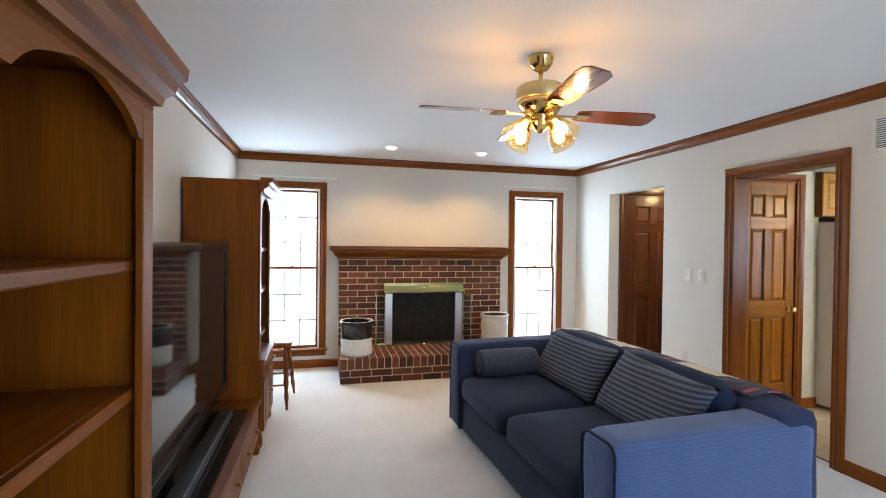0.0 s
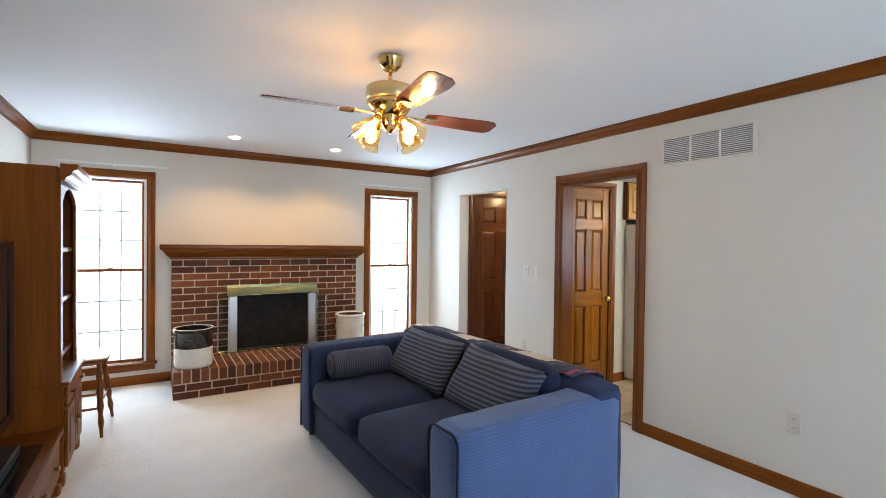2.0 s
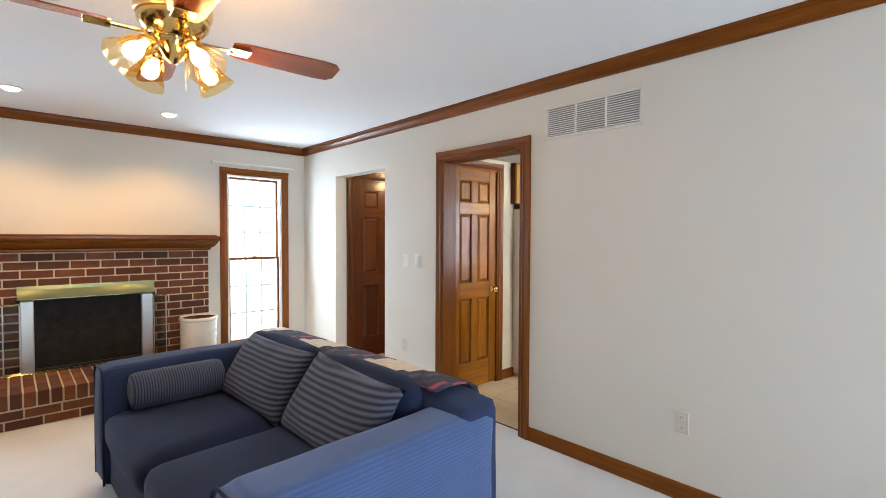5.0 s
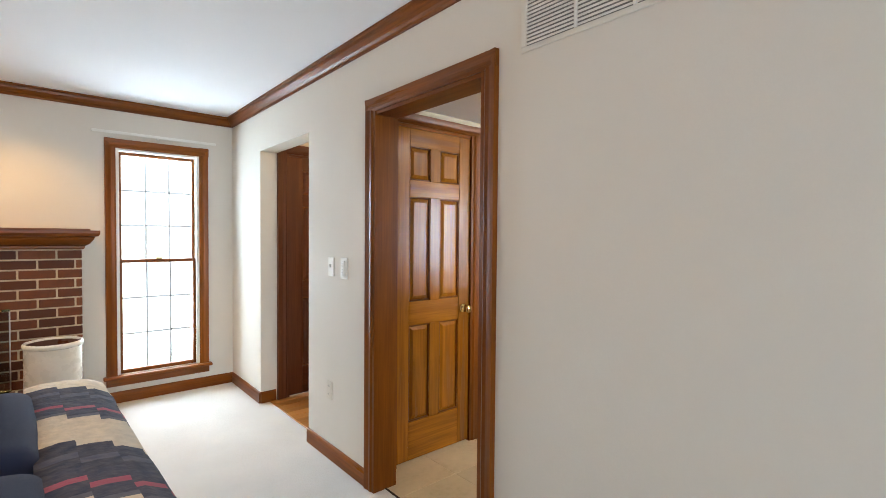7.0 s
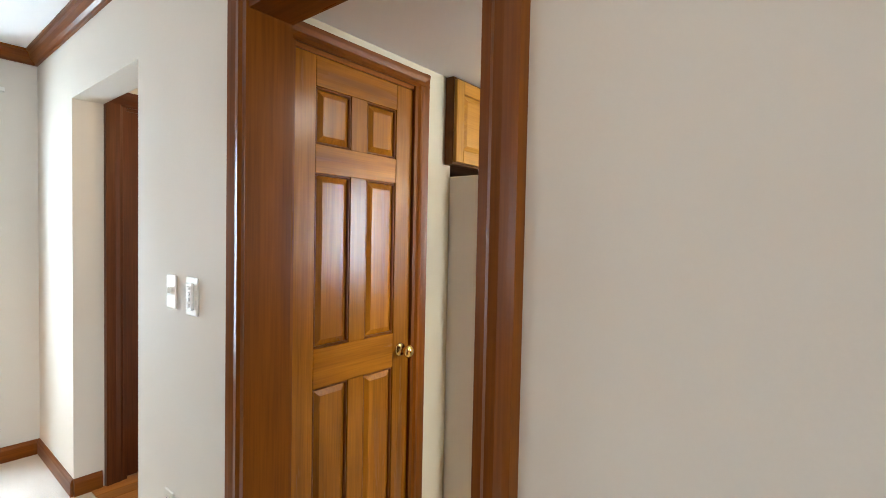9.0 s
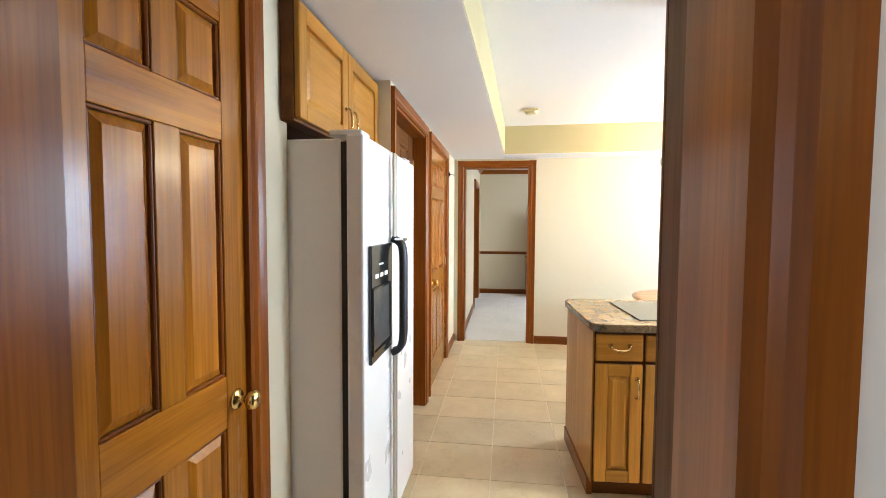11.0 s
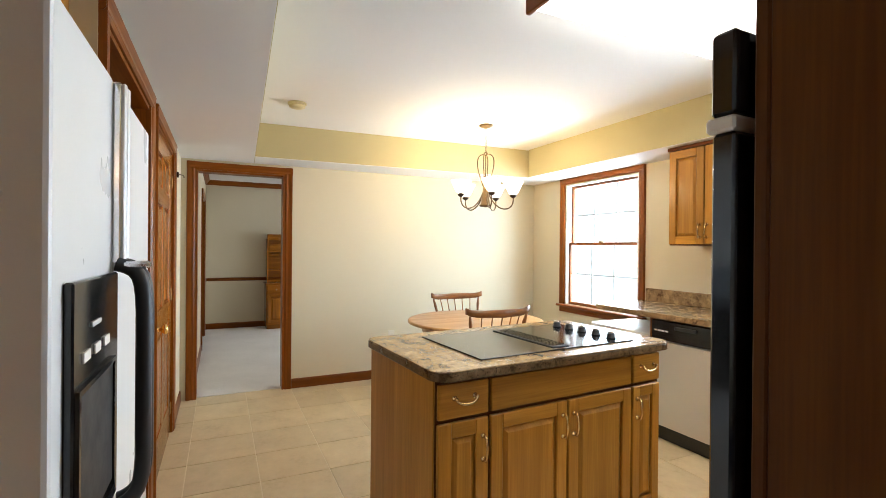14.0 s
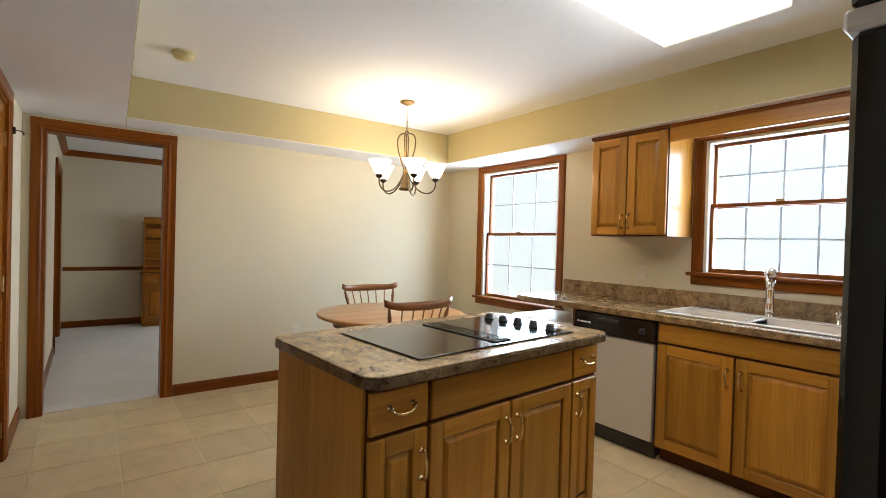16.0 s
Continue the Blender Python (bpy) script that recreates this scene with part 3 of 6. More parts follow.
CASE = [(0, 0), (0.010, 0), (0.018, 0.012), (0.016, 0.03), (0.02, 0.05), (0.022, 0.066), (0, 0.07)]


def casing(name, face, u0, u1, z1, width=0.07, z0=0.0, depth=0.0, label="stained wood door casing", material=TRIM, bottom=False):
    """Casing round an opening u0..u1 up to z1, with jambs of that depth behind it."""
    ob = tagged(new(name), label, name.split("_")[0], "", "structure")
    BASE[ob] = Vector((0, 0, 0))

    def strip(nm, pa, pb, across):
        part(nm, sweep([(b * width / 0.07, a) for a, b in CASE], pa, pb, across, face.n), material, ob)
    strip("side_casing", face.at(u0, 0, z0), face.at(u0, 0, z1 + width), -face.u)
    strip("side_casing", face.at(u1, 0, z0), face.at(u1, 0, z1 + width), face.u)
    strip("head_casing", face.at(u0 - width, 0.002, z1), face.at(u1 + width, 0.002, z1), Vector((0, 0, 1)))
    if depth:
        part("jamb", face.box(u0 - 0.001, u0 + 0.018, -depth, 0.0108, z0, z1), material, ob)
        part("jamb", face.box(u1 - 0.018, u1 + 0.001, -depth, 0.0108, z0, z1), material, ob)
        part("head_jamb", face.box(u0 + 0.018, u1 - 0.018, -depth, 0.003, z1 - 0.018, z1 + 0.001), material, ob)
    return ob


casing("trim_doorway", Face((FX1, 3.142, 0), (0, 1, 0), (-1, 0, 0)), 0, 0.815, 2.035, 0.068, depth=0.135)
casing("trim_doorway_kitchen_side", Face((KX0, 3.142, 0), (0, 1, 0), (1, 0, 0)), 0, 0.815, 2.035, 0.065)
casing("trim_dining_doorway", Face((KX1, 3.085, 0), (0, 1, 0), (-1, 0, 0)), 0, 0.76, 2.055, 0.07, depth=0.13)
casing("trim_dining_side_doorway", Face((12.6, DY1, 0), (1, 0, 0), (0, -1, 0)), 0, 1.02, 2.05, 0.07, z0=0.004, depth=0.19)


# ---- windows ----
def window(name, face, w, z0, z1, label, columns, rows, stool=True, apron=0.06):
    """A double-hung window in an opening w wide; n points into the room."""
    ob = tagged(new(name), label, "window", "", "structure")
    BASE[ob] = Vector((0, 0, 0))
    cw = 0.075
    for u in (0, w):
        s = -1 if u == 0 else 1
        part("side_casing", sweep([(b * cw / 0.07, a) for a, b in CASE], face.at(u, 0, z0), face.at(u, 0, z1 + cw), face.u * s, face.n), TRIM, ob)
    part("head_casing", sweep([(b * cw / 0.07, a) for a, b in CASE], face.at(-cw, 0.002, z1), face.at(w + cw, 0.002, z1), (0, 0, 1), face.n), TRIM, ob)
    part("window_sill", face.box(-cw - 0.02, w + cw + 0.02, -0.02, 0.055, z0 - 0.026, z0, 0.006), TRIM, ob)
    part("apron", face.box(-cw, w + cw, 0, 0.018, z0 - 0.026 - apron, z0 - 0.026, 0.004), TRIM, ob)
    part("jamb_liner", face.box(0, 0.022, -0.14, -0.002, z0, z1), WHITEP, ob, "white jamb liner")
    part("jamb_liner", face.box(w - 0.022, w, -0.14, -0.002, z0, z1), WHITEP, ob, "white jamb liner")
    part("head_liner", face.box(0.022, w - 0.022, -0.14, -0.002, z1 - 0.018, z1), WHITEP, ob, "white head liner")
    mid = (z0 + z1) / 2 + 0.005
    for nm, n, a, b in (("lower_sash", -0.065, z0, mid + 0.015), ("upper_sash", -0.10, mid - 0.015, z1 - 0.018)):
        s = 0.022
        sash = part(nm, face.box(0.022, 0.022 + s, n, n + 0.03, a, b, 0.002), TRIM, ob)
        part("stile", face.box(w - 0.022 - s, w - 0.022, n, n + 0.03, a, b, 0.002), TRIM, sash)
        part("rail", face.box(0.022 + s, w - 0.022 - s, n, n + 0.03, a, a + (0.03 if nm[0] == "l" else 0.024), 0.002), TRIM, sash)
        part("rail", face.box(0.022 + s, w - 0.022 - s, n, n + 0.03, b - 0.024, b, 0.002), TRIM, sash)
        pane = part("pane", face.box(0.022 + s, w - 0.022 - s, n + 0.012, n + 0.016, a + 0.02, b - 0.02), GLASS, sash)
        pane.visible_shadow = False
        uu = w - 0.044 - 2 * s
        for k in range(1, columns):
            u = 0.022 + s + uu * k / columns
            part("muntin", face.box(u - 0.007, u + 0.007, n + 0.004, n + 0.010, a + 0.024, b - 0.024), MUNTIN, sash, "thin pale grille bar")
        for k in range(1, rows):
            z = a + 0.024 + (b - a - 0.048) * k / rows
            part("muntin", face.box(0.022 + s, w - 0.022 - s, n + 0.0045, n + 0.0095, z - 0.007, z + 0.007), MUNTIN, sash, "thin pale grille bar")
    part("sash_lock", face.box(w / 2 - 0.025, w / 2 + 0.025, -0.04, -0.02, mid + 0.015, mid + 0.03, 0.004), ABRASS, ob, "small brass sash lock")
    return ob




def grille_plastic():
    """Pale plastic that lets some daylight through."""
    m, nt, ns, ls, b = nodes_of("pale_grille_plastic")
    b.inputs["Base Color"].default_value = (0.45, 0.46, 0.47, 1)
    b.inputs["Roughness"].default_value = 0.5
    tr = ns.new("ShaderNodeBsdfTranslucent")
    tr.inputs[0].default_value = (0.45, 0.47, 0.50, 1)
    mx = ns.new("ShaderNodeMixShader")
    mx.inputs[0].default_value = 0.25
    ls.new(b.outputs[0], mx.inputs[1])
    ls.new(tr.outputs[0], mx.inputs[2])
    ls.new(mx.outputs[0], ns["Material Output"].inputs[0])
    return m


MUNTIN = grille_plastic()
window("window_1", Face((1.41, FY1, 0), (1, 0, 0), (0, -1, 0)), 0.61, 0.225, 2.07, "tall double-hung window with stained wood frame, bright daylight behind", 3, 3)
window("window_2", Face((4.437, FY1, 0), (1, 0, 0), (0, -1, 0)), 0.611, 0.225, 2.07, "tall double-hung window with stained wood frame, bright daylight behind", 3, 3)
window("window_3", Face((8.80, KY0, 0), (1, 0, 0), (0, 1, 0)), 1.015, 0.76, 2.082, "double-hung kitchen window beside the table", 3, 2)
window("window_4", Face((6.655, KY0, 0), (1, 0, 0), (0, 1, 0)), 0.87, 1.165, 2.076, "double-hung kitchen window above the sink", 4, 2)
window("window_5", Face((3.3, FY0, 0), (1, 0, 0), (0, 1, 0)), 1.70, 0.2, 2.1, "wide window in the wall behind", 4, 3)
window("window_6", Face((11.5, DY0, 0), (1, 0, 0), (0, 1, 0)), 1.8, 0.55, 2.05, "wide dining room window", 4, 3)


def curtain_rod(x0, x1, z):
    ob = thing("curtain_rod", "thin white metal curtain rod above the window", "curtain rod", (x0, FY1, z), "curtain rods")
    part("rod", box(x0, x1, FY1 - 0.034, FY1 - 0.028, z, z + 0.022, 0.002), WHITEP, ob)
    for x in (x0, x1 - 0.006):
        part("return", box(x, x + 0.006, FY1 - 0.028, FY1 - 0.001, z, z + 0.022, 0.002), WHITEP, ob)
    part("bracket", box((x0 + x1) / 2 - 0.01, (x0 + x1) / 2 + 0.01, FY1 - 0.027, FY1 - 0.001, z - 0.008, z + 0.018, 0.002), WHITEP, ob)


curtain_rod(1.30, 2.20, 2.178)
curtain_rod(4.28, 5.18, 2.178)


# ---- doors ----
def panel_door(name, face, w, h, label, material, knob_side=1, hinges=True, handle=True, thickness=0.035):
    """A six-panel door; the face's n points out of its front, which lies at n = 0."""
    ob = tagged(new(name), label, "door", "", "structure")
    BASE[ob] = Vector((0, 0, 0))
    t = thickness
    st, mid = w * 0.17, w * 0.13
    z = [0.01, 0.01 + h * 0.115, h * 0.412, h * 0.483, h * 0.795, h * 0.845, h * 0.945, h]
    uc = [(st, w / 2 - mid / 2), (w / 2 + mid / 2, w - st)]
    part("stile", face.box(0, st, -t, 0, 0.01, h, 0.002), material, ob)
    part("stile", face.box(w - st, w, -t, 0, 0.01, h, 0.002), material, ob)
    for a, b in ((z[0], z[1]), (z[2], z[3]), (z[4], z[5]), (z[6], z[7])):
        part("rail", face.box(st, w - st, -t, -0.0005, a, b, 0.0015), material, ob)
    for a, b in ((z[1], z[2]), (z[3], z[4]), (z[5], z[6])):
        part("mullion", face.box(w / 2 - mid / 2, w / 2 + mid / 2, -t, -0.001, a, b, 0.0015), material, ob)
        for u0, u1 in uc:
            part("panel", face.raised(u0, u1, -t * 0.55, -0.002, a, b, 0.032), material, ob)
            bead = bmesh.new()
            for q in ((u0, u1, a, a + 0.009), (u0, u1, b - 0.009, b), (u0, u0 + 0.009, a + 0.009, b - 0.009), (u1 - 0.009, u1, a + 0.009, b - 0.009)):
                join(bead, face.box(q[0], q[1], -0.018, -0.004, q[2], q[3], 0.003))
            part("bead", bead, TRIM[2], ob)
    if handle:
        u = w - 0.062 if knob_side > 0 else 0.062
        c = face.at(u, 0, 0.905)
        ax = "y" if abs(face.n.y) > 0.5 else "x"
        s = face.n.y + face.n.x
        k = part("knob", lathe([(0.0295, 0), (0.0295, s * 0.004), (0.025, s * 0.009), (0.011, s * 0.012), (0.011, s * 0.034), (0.021, s * 0.038), (0.027, s * 0.048), (0.027, s * 0.056), (0.02, s * 0.064), (0.0, s * 0.067)], c, 20, ax), BRASS, ob, "polished brass door knob", True)
    if hinges:
        u = -0.004 if knob_side > 0 else w + 0.004
        for zz in (0.18, h / 2, h - 0.2):
            part("hinge", face.box(u - 0.006, u + 0.006, -0.012, 0.007, zz - 0.045, zz + 0.045, 0.003), ABRASS, ob, "dull brass hinge")
    return ob


closet = Face((5.562, KY1 + 0.005, 0), (1, 0, 0), (0, -1, 0))
panel_door("door_1", closet, 0.610, 2.034, "stained wood six-panel closet door, closed, with brass knob", DOORW)
casing("trim_closet_door", Face((5.552, KY1, 0), (1, 0, 0), (0, -1, 0)), 0, 0.63, 2.046, 0.066, depth=0.10)
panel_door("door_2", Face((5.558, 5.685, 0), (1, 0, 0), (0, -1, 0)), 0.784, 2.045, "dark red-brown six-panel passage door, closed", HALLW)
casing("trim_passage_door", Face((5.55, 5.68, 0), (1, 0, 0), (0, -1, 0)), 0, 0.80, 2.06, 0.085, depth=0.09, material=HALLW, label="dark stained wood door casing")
panel_door("door_3", Face((8.648, 3.965, 0), (1, 0, 0), (0, -1, 0)), 0.994, 2.035, "orange-stained six-panel pantry door, closed", DOORW, -1)
casing("trim_pantry_door", Face((8.63, 3.96, 0), (1, 0, 0), (0, -1, 0)), 0, 1.03, 2.05, 0.068, depth=0.1)
panel_door("door_4", Face((7.428, 4.05, 0), (1, 0, 0), (0, -1, 0)), 0.944, 2.03, "dark brown six-panel door set back beside the fridge", DARKW, -1)
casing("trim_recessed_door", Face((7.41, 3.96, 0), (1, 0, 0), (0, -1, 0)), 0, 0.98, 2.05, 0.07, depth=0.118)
hook = thing("door_latch", "small dark hook latch on the pantry door casing", "latch", (9.72, 3.93, 1.9))
part("plate", box(9.69, 9.71, 3.925, 3.937, 1.88, 1.92, 0.002), BRONZE, hook)
part("hook_arm", tube(curve((9.70, 3.926, 1.90), (9.71, 3.90, 1.905), (9.74, 3.89, 1.90), (9.76, 3.895, 1.888)), 0.003), BRONZE, hook)

# small plates on the wall between the rooms


def wall_plate(name, label, y, z, w, h, kind):
    ob = thing(name, label, "outlet" if kind == "outlet" else "switch", (FX1, y, z))
    part("plate", box(FX1 - 0.007, FX1 - 0.0005, y - w / 2, y + w / 2, z - h / 2, z + h / 2, 0.003), IVORY if kind == "outlet" else WHITEP, ob)
    if kind == "outlet":
        for s in (-1, 1):
            so = part("socket", box(FX1 - 0.0095, FX1 - 0.006, y - 0.016, y + 0.016, z + s * 0.027 - 0.014, z + s * 0.027 + 0.014, 0.003), IVORY, ob)
            for d in (-0.006, 0.006):
                part("slot", box(FX1 - 0.0102, FX1 - 0.009, y + d - 0.001, y + d + 0.001, z + s * 0.027 - 0.004, z + s * 0.027 + 0.006), BLACKM, so)
    elif kind == "switch":
        part("toggle", box(FX1 - 0.02, FX1 - 0.006, y - 0.005, y + 0.005, z - 0.004, z + 0.016, 0.002), WHITEP, ob)
    else:
        part("face", box(FX1 - 0.016, FX1 - 0.006, y - 0.022, y + 0.022, z - 0.045, z + 0.045, 0.004), WHITEP, ob)
        for i in range(4):
            part("button", box(FX1 - 0.019, FX1 - 0.0155, y - 0.009, y + 0.009, z - 0.034 + i * 0.019, z - 0.022 + i * 0.019, 0.002), FRIDGES, ob, "small grey push button")


wall_plate("light_switch", "white light switch plate on the cream wall", 4.44, 1.19, 0.072, 0.117, "switch")
wall_plate("fan_control", "white fan control with four small buttons", 4.280, 1.188, 0.082, 0.125, "control")
wall_plate("wall_outlet", "ivory double outlet low on the cream wall", 4.46, 0.425, 0.072, 0.117, "outlet")
wall_plate("wall_outlet", "ivory double outlet low on the cream wall", 2.07, 0.42, 0.072, 0.117, "outlet")

# return-air grille above the doorway
vent = thing("wall_vent", "white metal return-air grille with three slatted sections", "vent", (FX1, 2.33, 2.08))
# Flat dark sheet paints in the shade between the slats
part("backing", box(FX1 - 0.003, FX1 - 0.0005, 2.325, 2.935, 2.085, 2.262), surface("vent_gap_shade", (0.20, 0.19, 0.175), 0.8), vent)
for y0, y1, z0, z1 in ((2.30, 2.96, 2.065, 2.085), (2.30, 2.96, 2.262, 2.282), (2.30, 2.325, 2.085, 2.262), (2.935, 2.96, 2.085, 2.262)):
    part("frame_bar", box(FX1 - 0.010, FX1 - 0.0005, y0, y1, z0, z1, 0.003), PAINT, vent)
for y in (2.5283, 2.7317):
    part("mullion", box(FX1 - 0.010, FX1 - 0.0005, y - 0.006, y + 0.006, 2.085, 2.262, 0.002), WHITEP, vent)
for a, b in ((2.325, 2.522), (2.5345, 2.7255), (2.738, 2.935)):
    for i in range(13):
        z = 2.092 + i * 0.0133
        bm = box(FX1 - 0.0100, FX1 - 0.0035, a, b, z - 0.0012, z + 0.0012)
        part("slat", turned(bm, (FX1 - 0.006, (a + b) / 2, z), 0, 38, 0), WHITEP, vent)


vent.location.z -= 0.018


# ---- fireplace ----
FPX0, FPX1, FPY = 2.236, 4.21, 6.30
fire = thing("fireplace", "red brick fireplace with raised hearth and stained wood mantel", "fireplace", (3.22, 6.0, 0))
OX0, OX1, OZ1 = 2.80, 3.66, 0.90
for q in ((FPX0 + 0.006, OX0, FPY + 0.006, FY1 - 0.001, 0.25, 1.31), (OX1, FPX1 - 0.006, FPY + 0.006, FY1 - 0.001, 0.25, 1.31), (OX0, OX1, FPY + 0.006, FY1 - 0.001, OZ1, 1.31)):
    part("mortar_bed", box(*q), BRICKM, fire)
part("hearth_mortar", box(FPX0 + 0.006, FPX1 - 0.006, 5.673, FY1 - 0.001, 0.0, 0.253), BRICKM, fire)
# Near-black panel closes the back of the fire opening
part("firebox", boxes((OX0, OX1, FY1 - 0.012, FY1 - 0.004, 0.253, OZ1)), FIREBLACK, fire, "flat black panel behind the fire screen")
MANT = [(0, 0), (0.015, 0), (0.022, 0.018), (0.05, 0.03), (0.078, 0.058), (0.086, 0.075), (0.108, 0.078), (0.118, 0.095), (0.118, 0.112), (0, 0.112)]


def flared_mantel():
    """The mantel's moulding, with mitred ends that flare out with it."""
    bm = bmesh.new()
    ends = [[bm.verts.new((x + side * a * 0.9, FPY - a, 1.262 + b * 1.25)) for a, b in MANT] for x, side in ((FPX0, -1), (FPX1, 1))]
    n = len(MANT)
    for k in range(n):
        bm.faces.new((ends[0][k], ends[0][(k + 1) % n], ends[1][(k + 1) % n], ends[1][k]))
    bm.faces.new(ends[0][::-1])
    bm.faces.new(ends[1])
    bmesh.ops.recalc_face_normals(bm, faces=bm.faces[:])
    return bm


mantel = part("mantel", flared_mantel(), TRIM, fire, "stained wood mantel shelf")
part("shelf", box(FPX0 - 0.106, FPX1 + 0.046, FPY - 0.124, FY1 - 0.002, 1.402, 1.414, 0.003), TRIM, mantel)
part("dentil_strip", box(FPX0 - 0.02, FPX1 + 0.02, FPY - 0.030, FPY - 0.016, 1.270, 1.286, 0.003), TRIM, mantel)
part("return", box(FPX0 - 0.085, FPX0, FPY + 0.002, FY1 - 0.002, 1.345, 1.401, 0.004), TRIM, mantel)
part("return", box(FPX1, FPX1 + 0.045, FPY, FY1 - 0.002, 1.345, 1.402, 0.004), TRIM, mantel)
ins = part("fire_screen", box(OX0 + 0.05, OX1 - 0.05, FPY - 0.005, FPY + 0.003, 0.285, 0.862), FIREBLACK, fire, "black wire mesh fire screen")
hood = part("hood", sweep([(0, 0), (0.055, 0.0), (0.075, 0.012), (0.06, 0.05), (0.035, 0.09), (0.03, 0.122), (0, 0.122)], (2.745, FPY, 0.862), (3.715, FPY, 0.862), (0, -1, 0)), HOODB, fire, "polished brass hood over the fire opening")
part("hood_lip", box(2.83, 3.63, FPY - 0.085, FPY - 0.06, 0.868, 0.884, 0.004), HOODB, hood)
part("frame_side", box(2.765, 2.85, FPY - 0.05, FPY - 0.002, 0.264, 0.861, 0.006), STEEL, fire, "bright steel side panel")
part("frame_side", box(3.61, 3.70, FPY - 0.05, FPY - 0.002, 0.264, 0.861, 0.006), STEEL, fire, "bright steel side panel")
part("bottom_rail", box(2.66, 3.80, FPY - 0.10, FPY - 0.07, 0.262, 0.272, 0.003), HOODB, fire)
part("vent_strip", box(2.85, 3.61, FPY - 0.02, FPY - 0.002, 0.262, 0.285, 0.003), BLACKM, fire)
for x0, x1, gl in ((2.655, 2.764, DOORGL), (3.701, 3.81, DOORGL)):
    leaf = part("fire_door", box(x0, x1, FPY - 0.072, FPY - 0.066, 0.285, 0.835), gl, fire, "folded clear glass fire door in a thin metal frame")
    for q in ((x0, x1, 0.835, 0.85), (x0, x1, 0.272, 0.285)):
        part("rail", box(q[0], q[1], FPY - 0.076, FPY - 0.062, q[2], q[3], 0.003), HOODB, leaf)
    for x in (x0, x1 - 0.008):
        part("stile", box(x, x + 0.008, FPY - 0.0755, FPY - 0.0625, 0.285, 0.835, 0.002), STEEL, leaf)
    part("pull", lathe([(0.008, 0), (0.008, -0.01), (0.013, -0.018), (0.0, -0.026)], ((x0 + x1) / 2, FPY - 0.076, 0.842), 10, "y"), BRASS, leaf, "", True)


# ---- crocks on the hearth ----
def crock(name, x, y, z, r, h, label, split):
    ob = thing(name, label, "crock", (x, y, z))
    wall = [(r * 0.93, 0), (r * 0.98, 0.01), (r, h * 0.1)]
    part("lower_wall", lathe(wall + [(r, split)], (x, y, z), 36, "z", False), CROCKW, ob, "", True)
    part("upper_wall", lathe([(r, split), (r, h - 0.035), (r * 1.05, h - 0.03), (r * 1.06, h - 0.012), (r * 1.03, h), (r * 0.95, h), (r * 0.92, h - 0.012)], (x, y, z), 36, "z", False), CROCKB if split < h * 0.7 else CROCKW, ob, "", True)
    part("lining", lathe([(r * 0.925, h - 0.010), (r * 0.92, 0.04), (0.0, 0.035)], (x, y, z), 36, "z", False), CROCKB if split < h * 0.7 else CROCKI, ob, "", True)
    if split < h * 0.7:
        part("rim_line", lathe([(r * 0.955, h), (r * 1.03, h), (r * 1.04, h + 0.004), (r * 0.955, h + 0.004), (r * 0.955, h)], (x, y, z), 36, "z", False), CROCKW, ob, "pale worn rim", True)
    return ob


crock("stoneware_crock", 2.41, 5.86, 0.262, 0.165, 0.36, "large stoneware crock, black glazed above and white below", 0.185)
crock("stoneware_crock", 4.035, 6.02, 0.262, 0.158, 0.37, "cream stoneware crock with a dark brown inside", 0.345)


# ---- ceiling fan ----
FCX, FCY = 3.163, 3.095
fan = thing("ceiling_fan", "brass ceiling fan with four reddish wood blades and lit glass shades", "ceiling fan", (FCX, FCY, CEIL))
part("canopy", lathe([(0.068, 0), (0.07, -0.012), (0.064, -0.02), (0.06, -0.045), (0.036, -0.07), (0.018, -0.078)], (FCX, FCY, CEIL), 28), BRASS, fan, "", True)
part("downrod", lathe([(0.011, -0.07), (0.011, -0.16)], (FCX, FCY, CEIL), 12), BRASS, fan, "", True)
part("motor_housing", lathe([(0.02, -0.14), (0.06, -0.145), (0.115, -0.158), (0.128, -0.17), (0.130, -0.222), (0.122, -0.236)], (FCX, FCY, CEIL), 36), surface("cream_gold_enamel", (0.62, 0.52, 0.28), 0.3, 0.6), fan, "cream and gold motor housing", True)
part("lower_ring", lathe([(0.122, -0.236), (0.118, -0.262), (0.10, -0.285), (0.075, -0.312), (0.03, -0.318)], (FCX, FCY, CEIL), 36), BRASS, fan, "", True)
part("switch_cup", lathe([(0.05, -0.285), (0.058, -0.295), (0.058, -0.335), (0.045, -0.36), (0.03, -0.385), (0.012, -0.40), (0.0, -0.405)], (FCX, FCY, CEIL), 28), BRASS, fan, "", True)
BLADEW = wood("red_blade_wood", (0.13, 0.030, 0.012), (0.26, 0.075, 0.028), 0.16, 0.6)
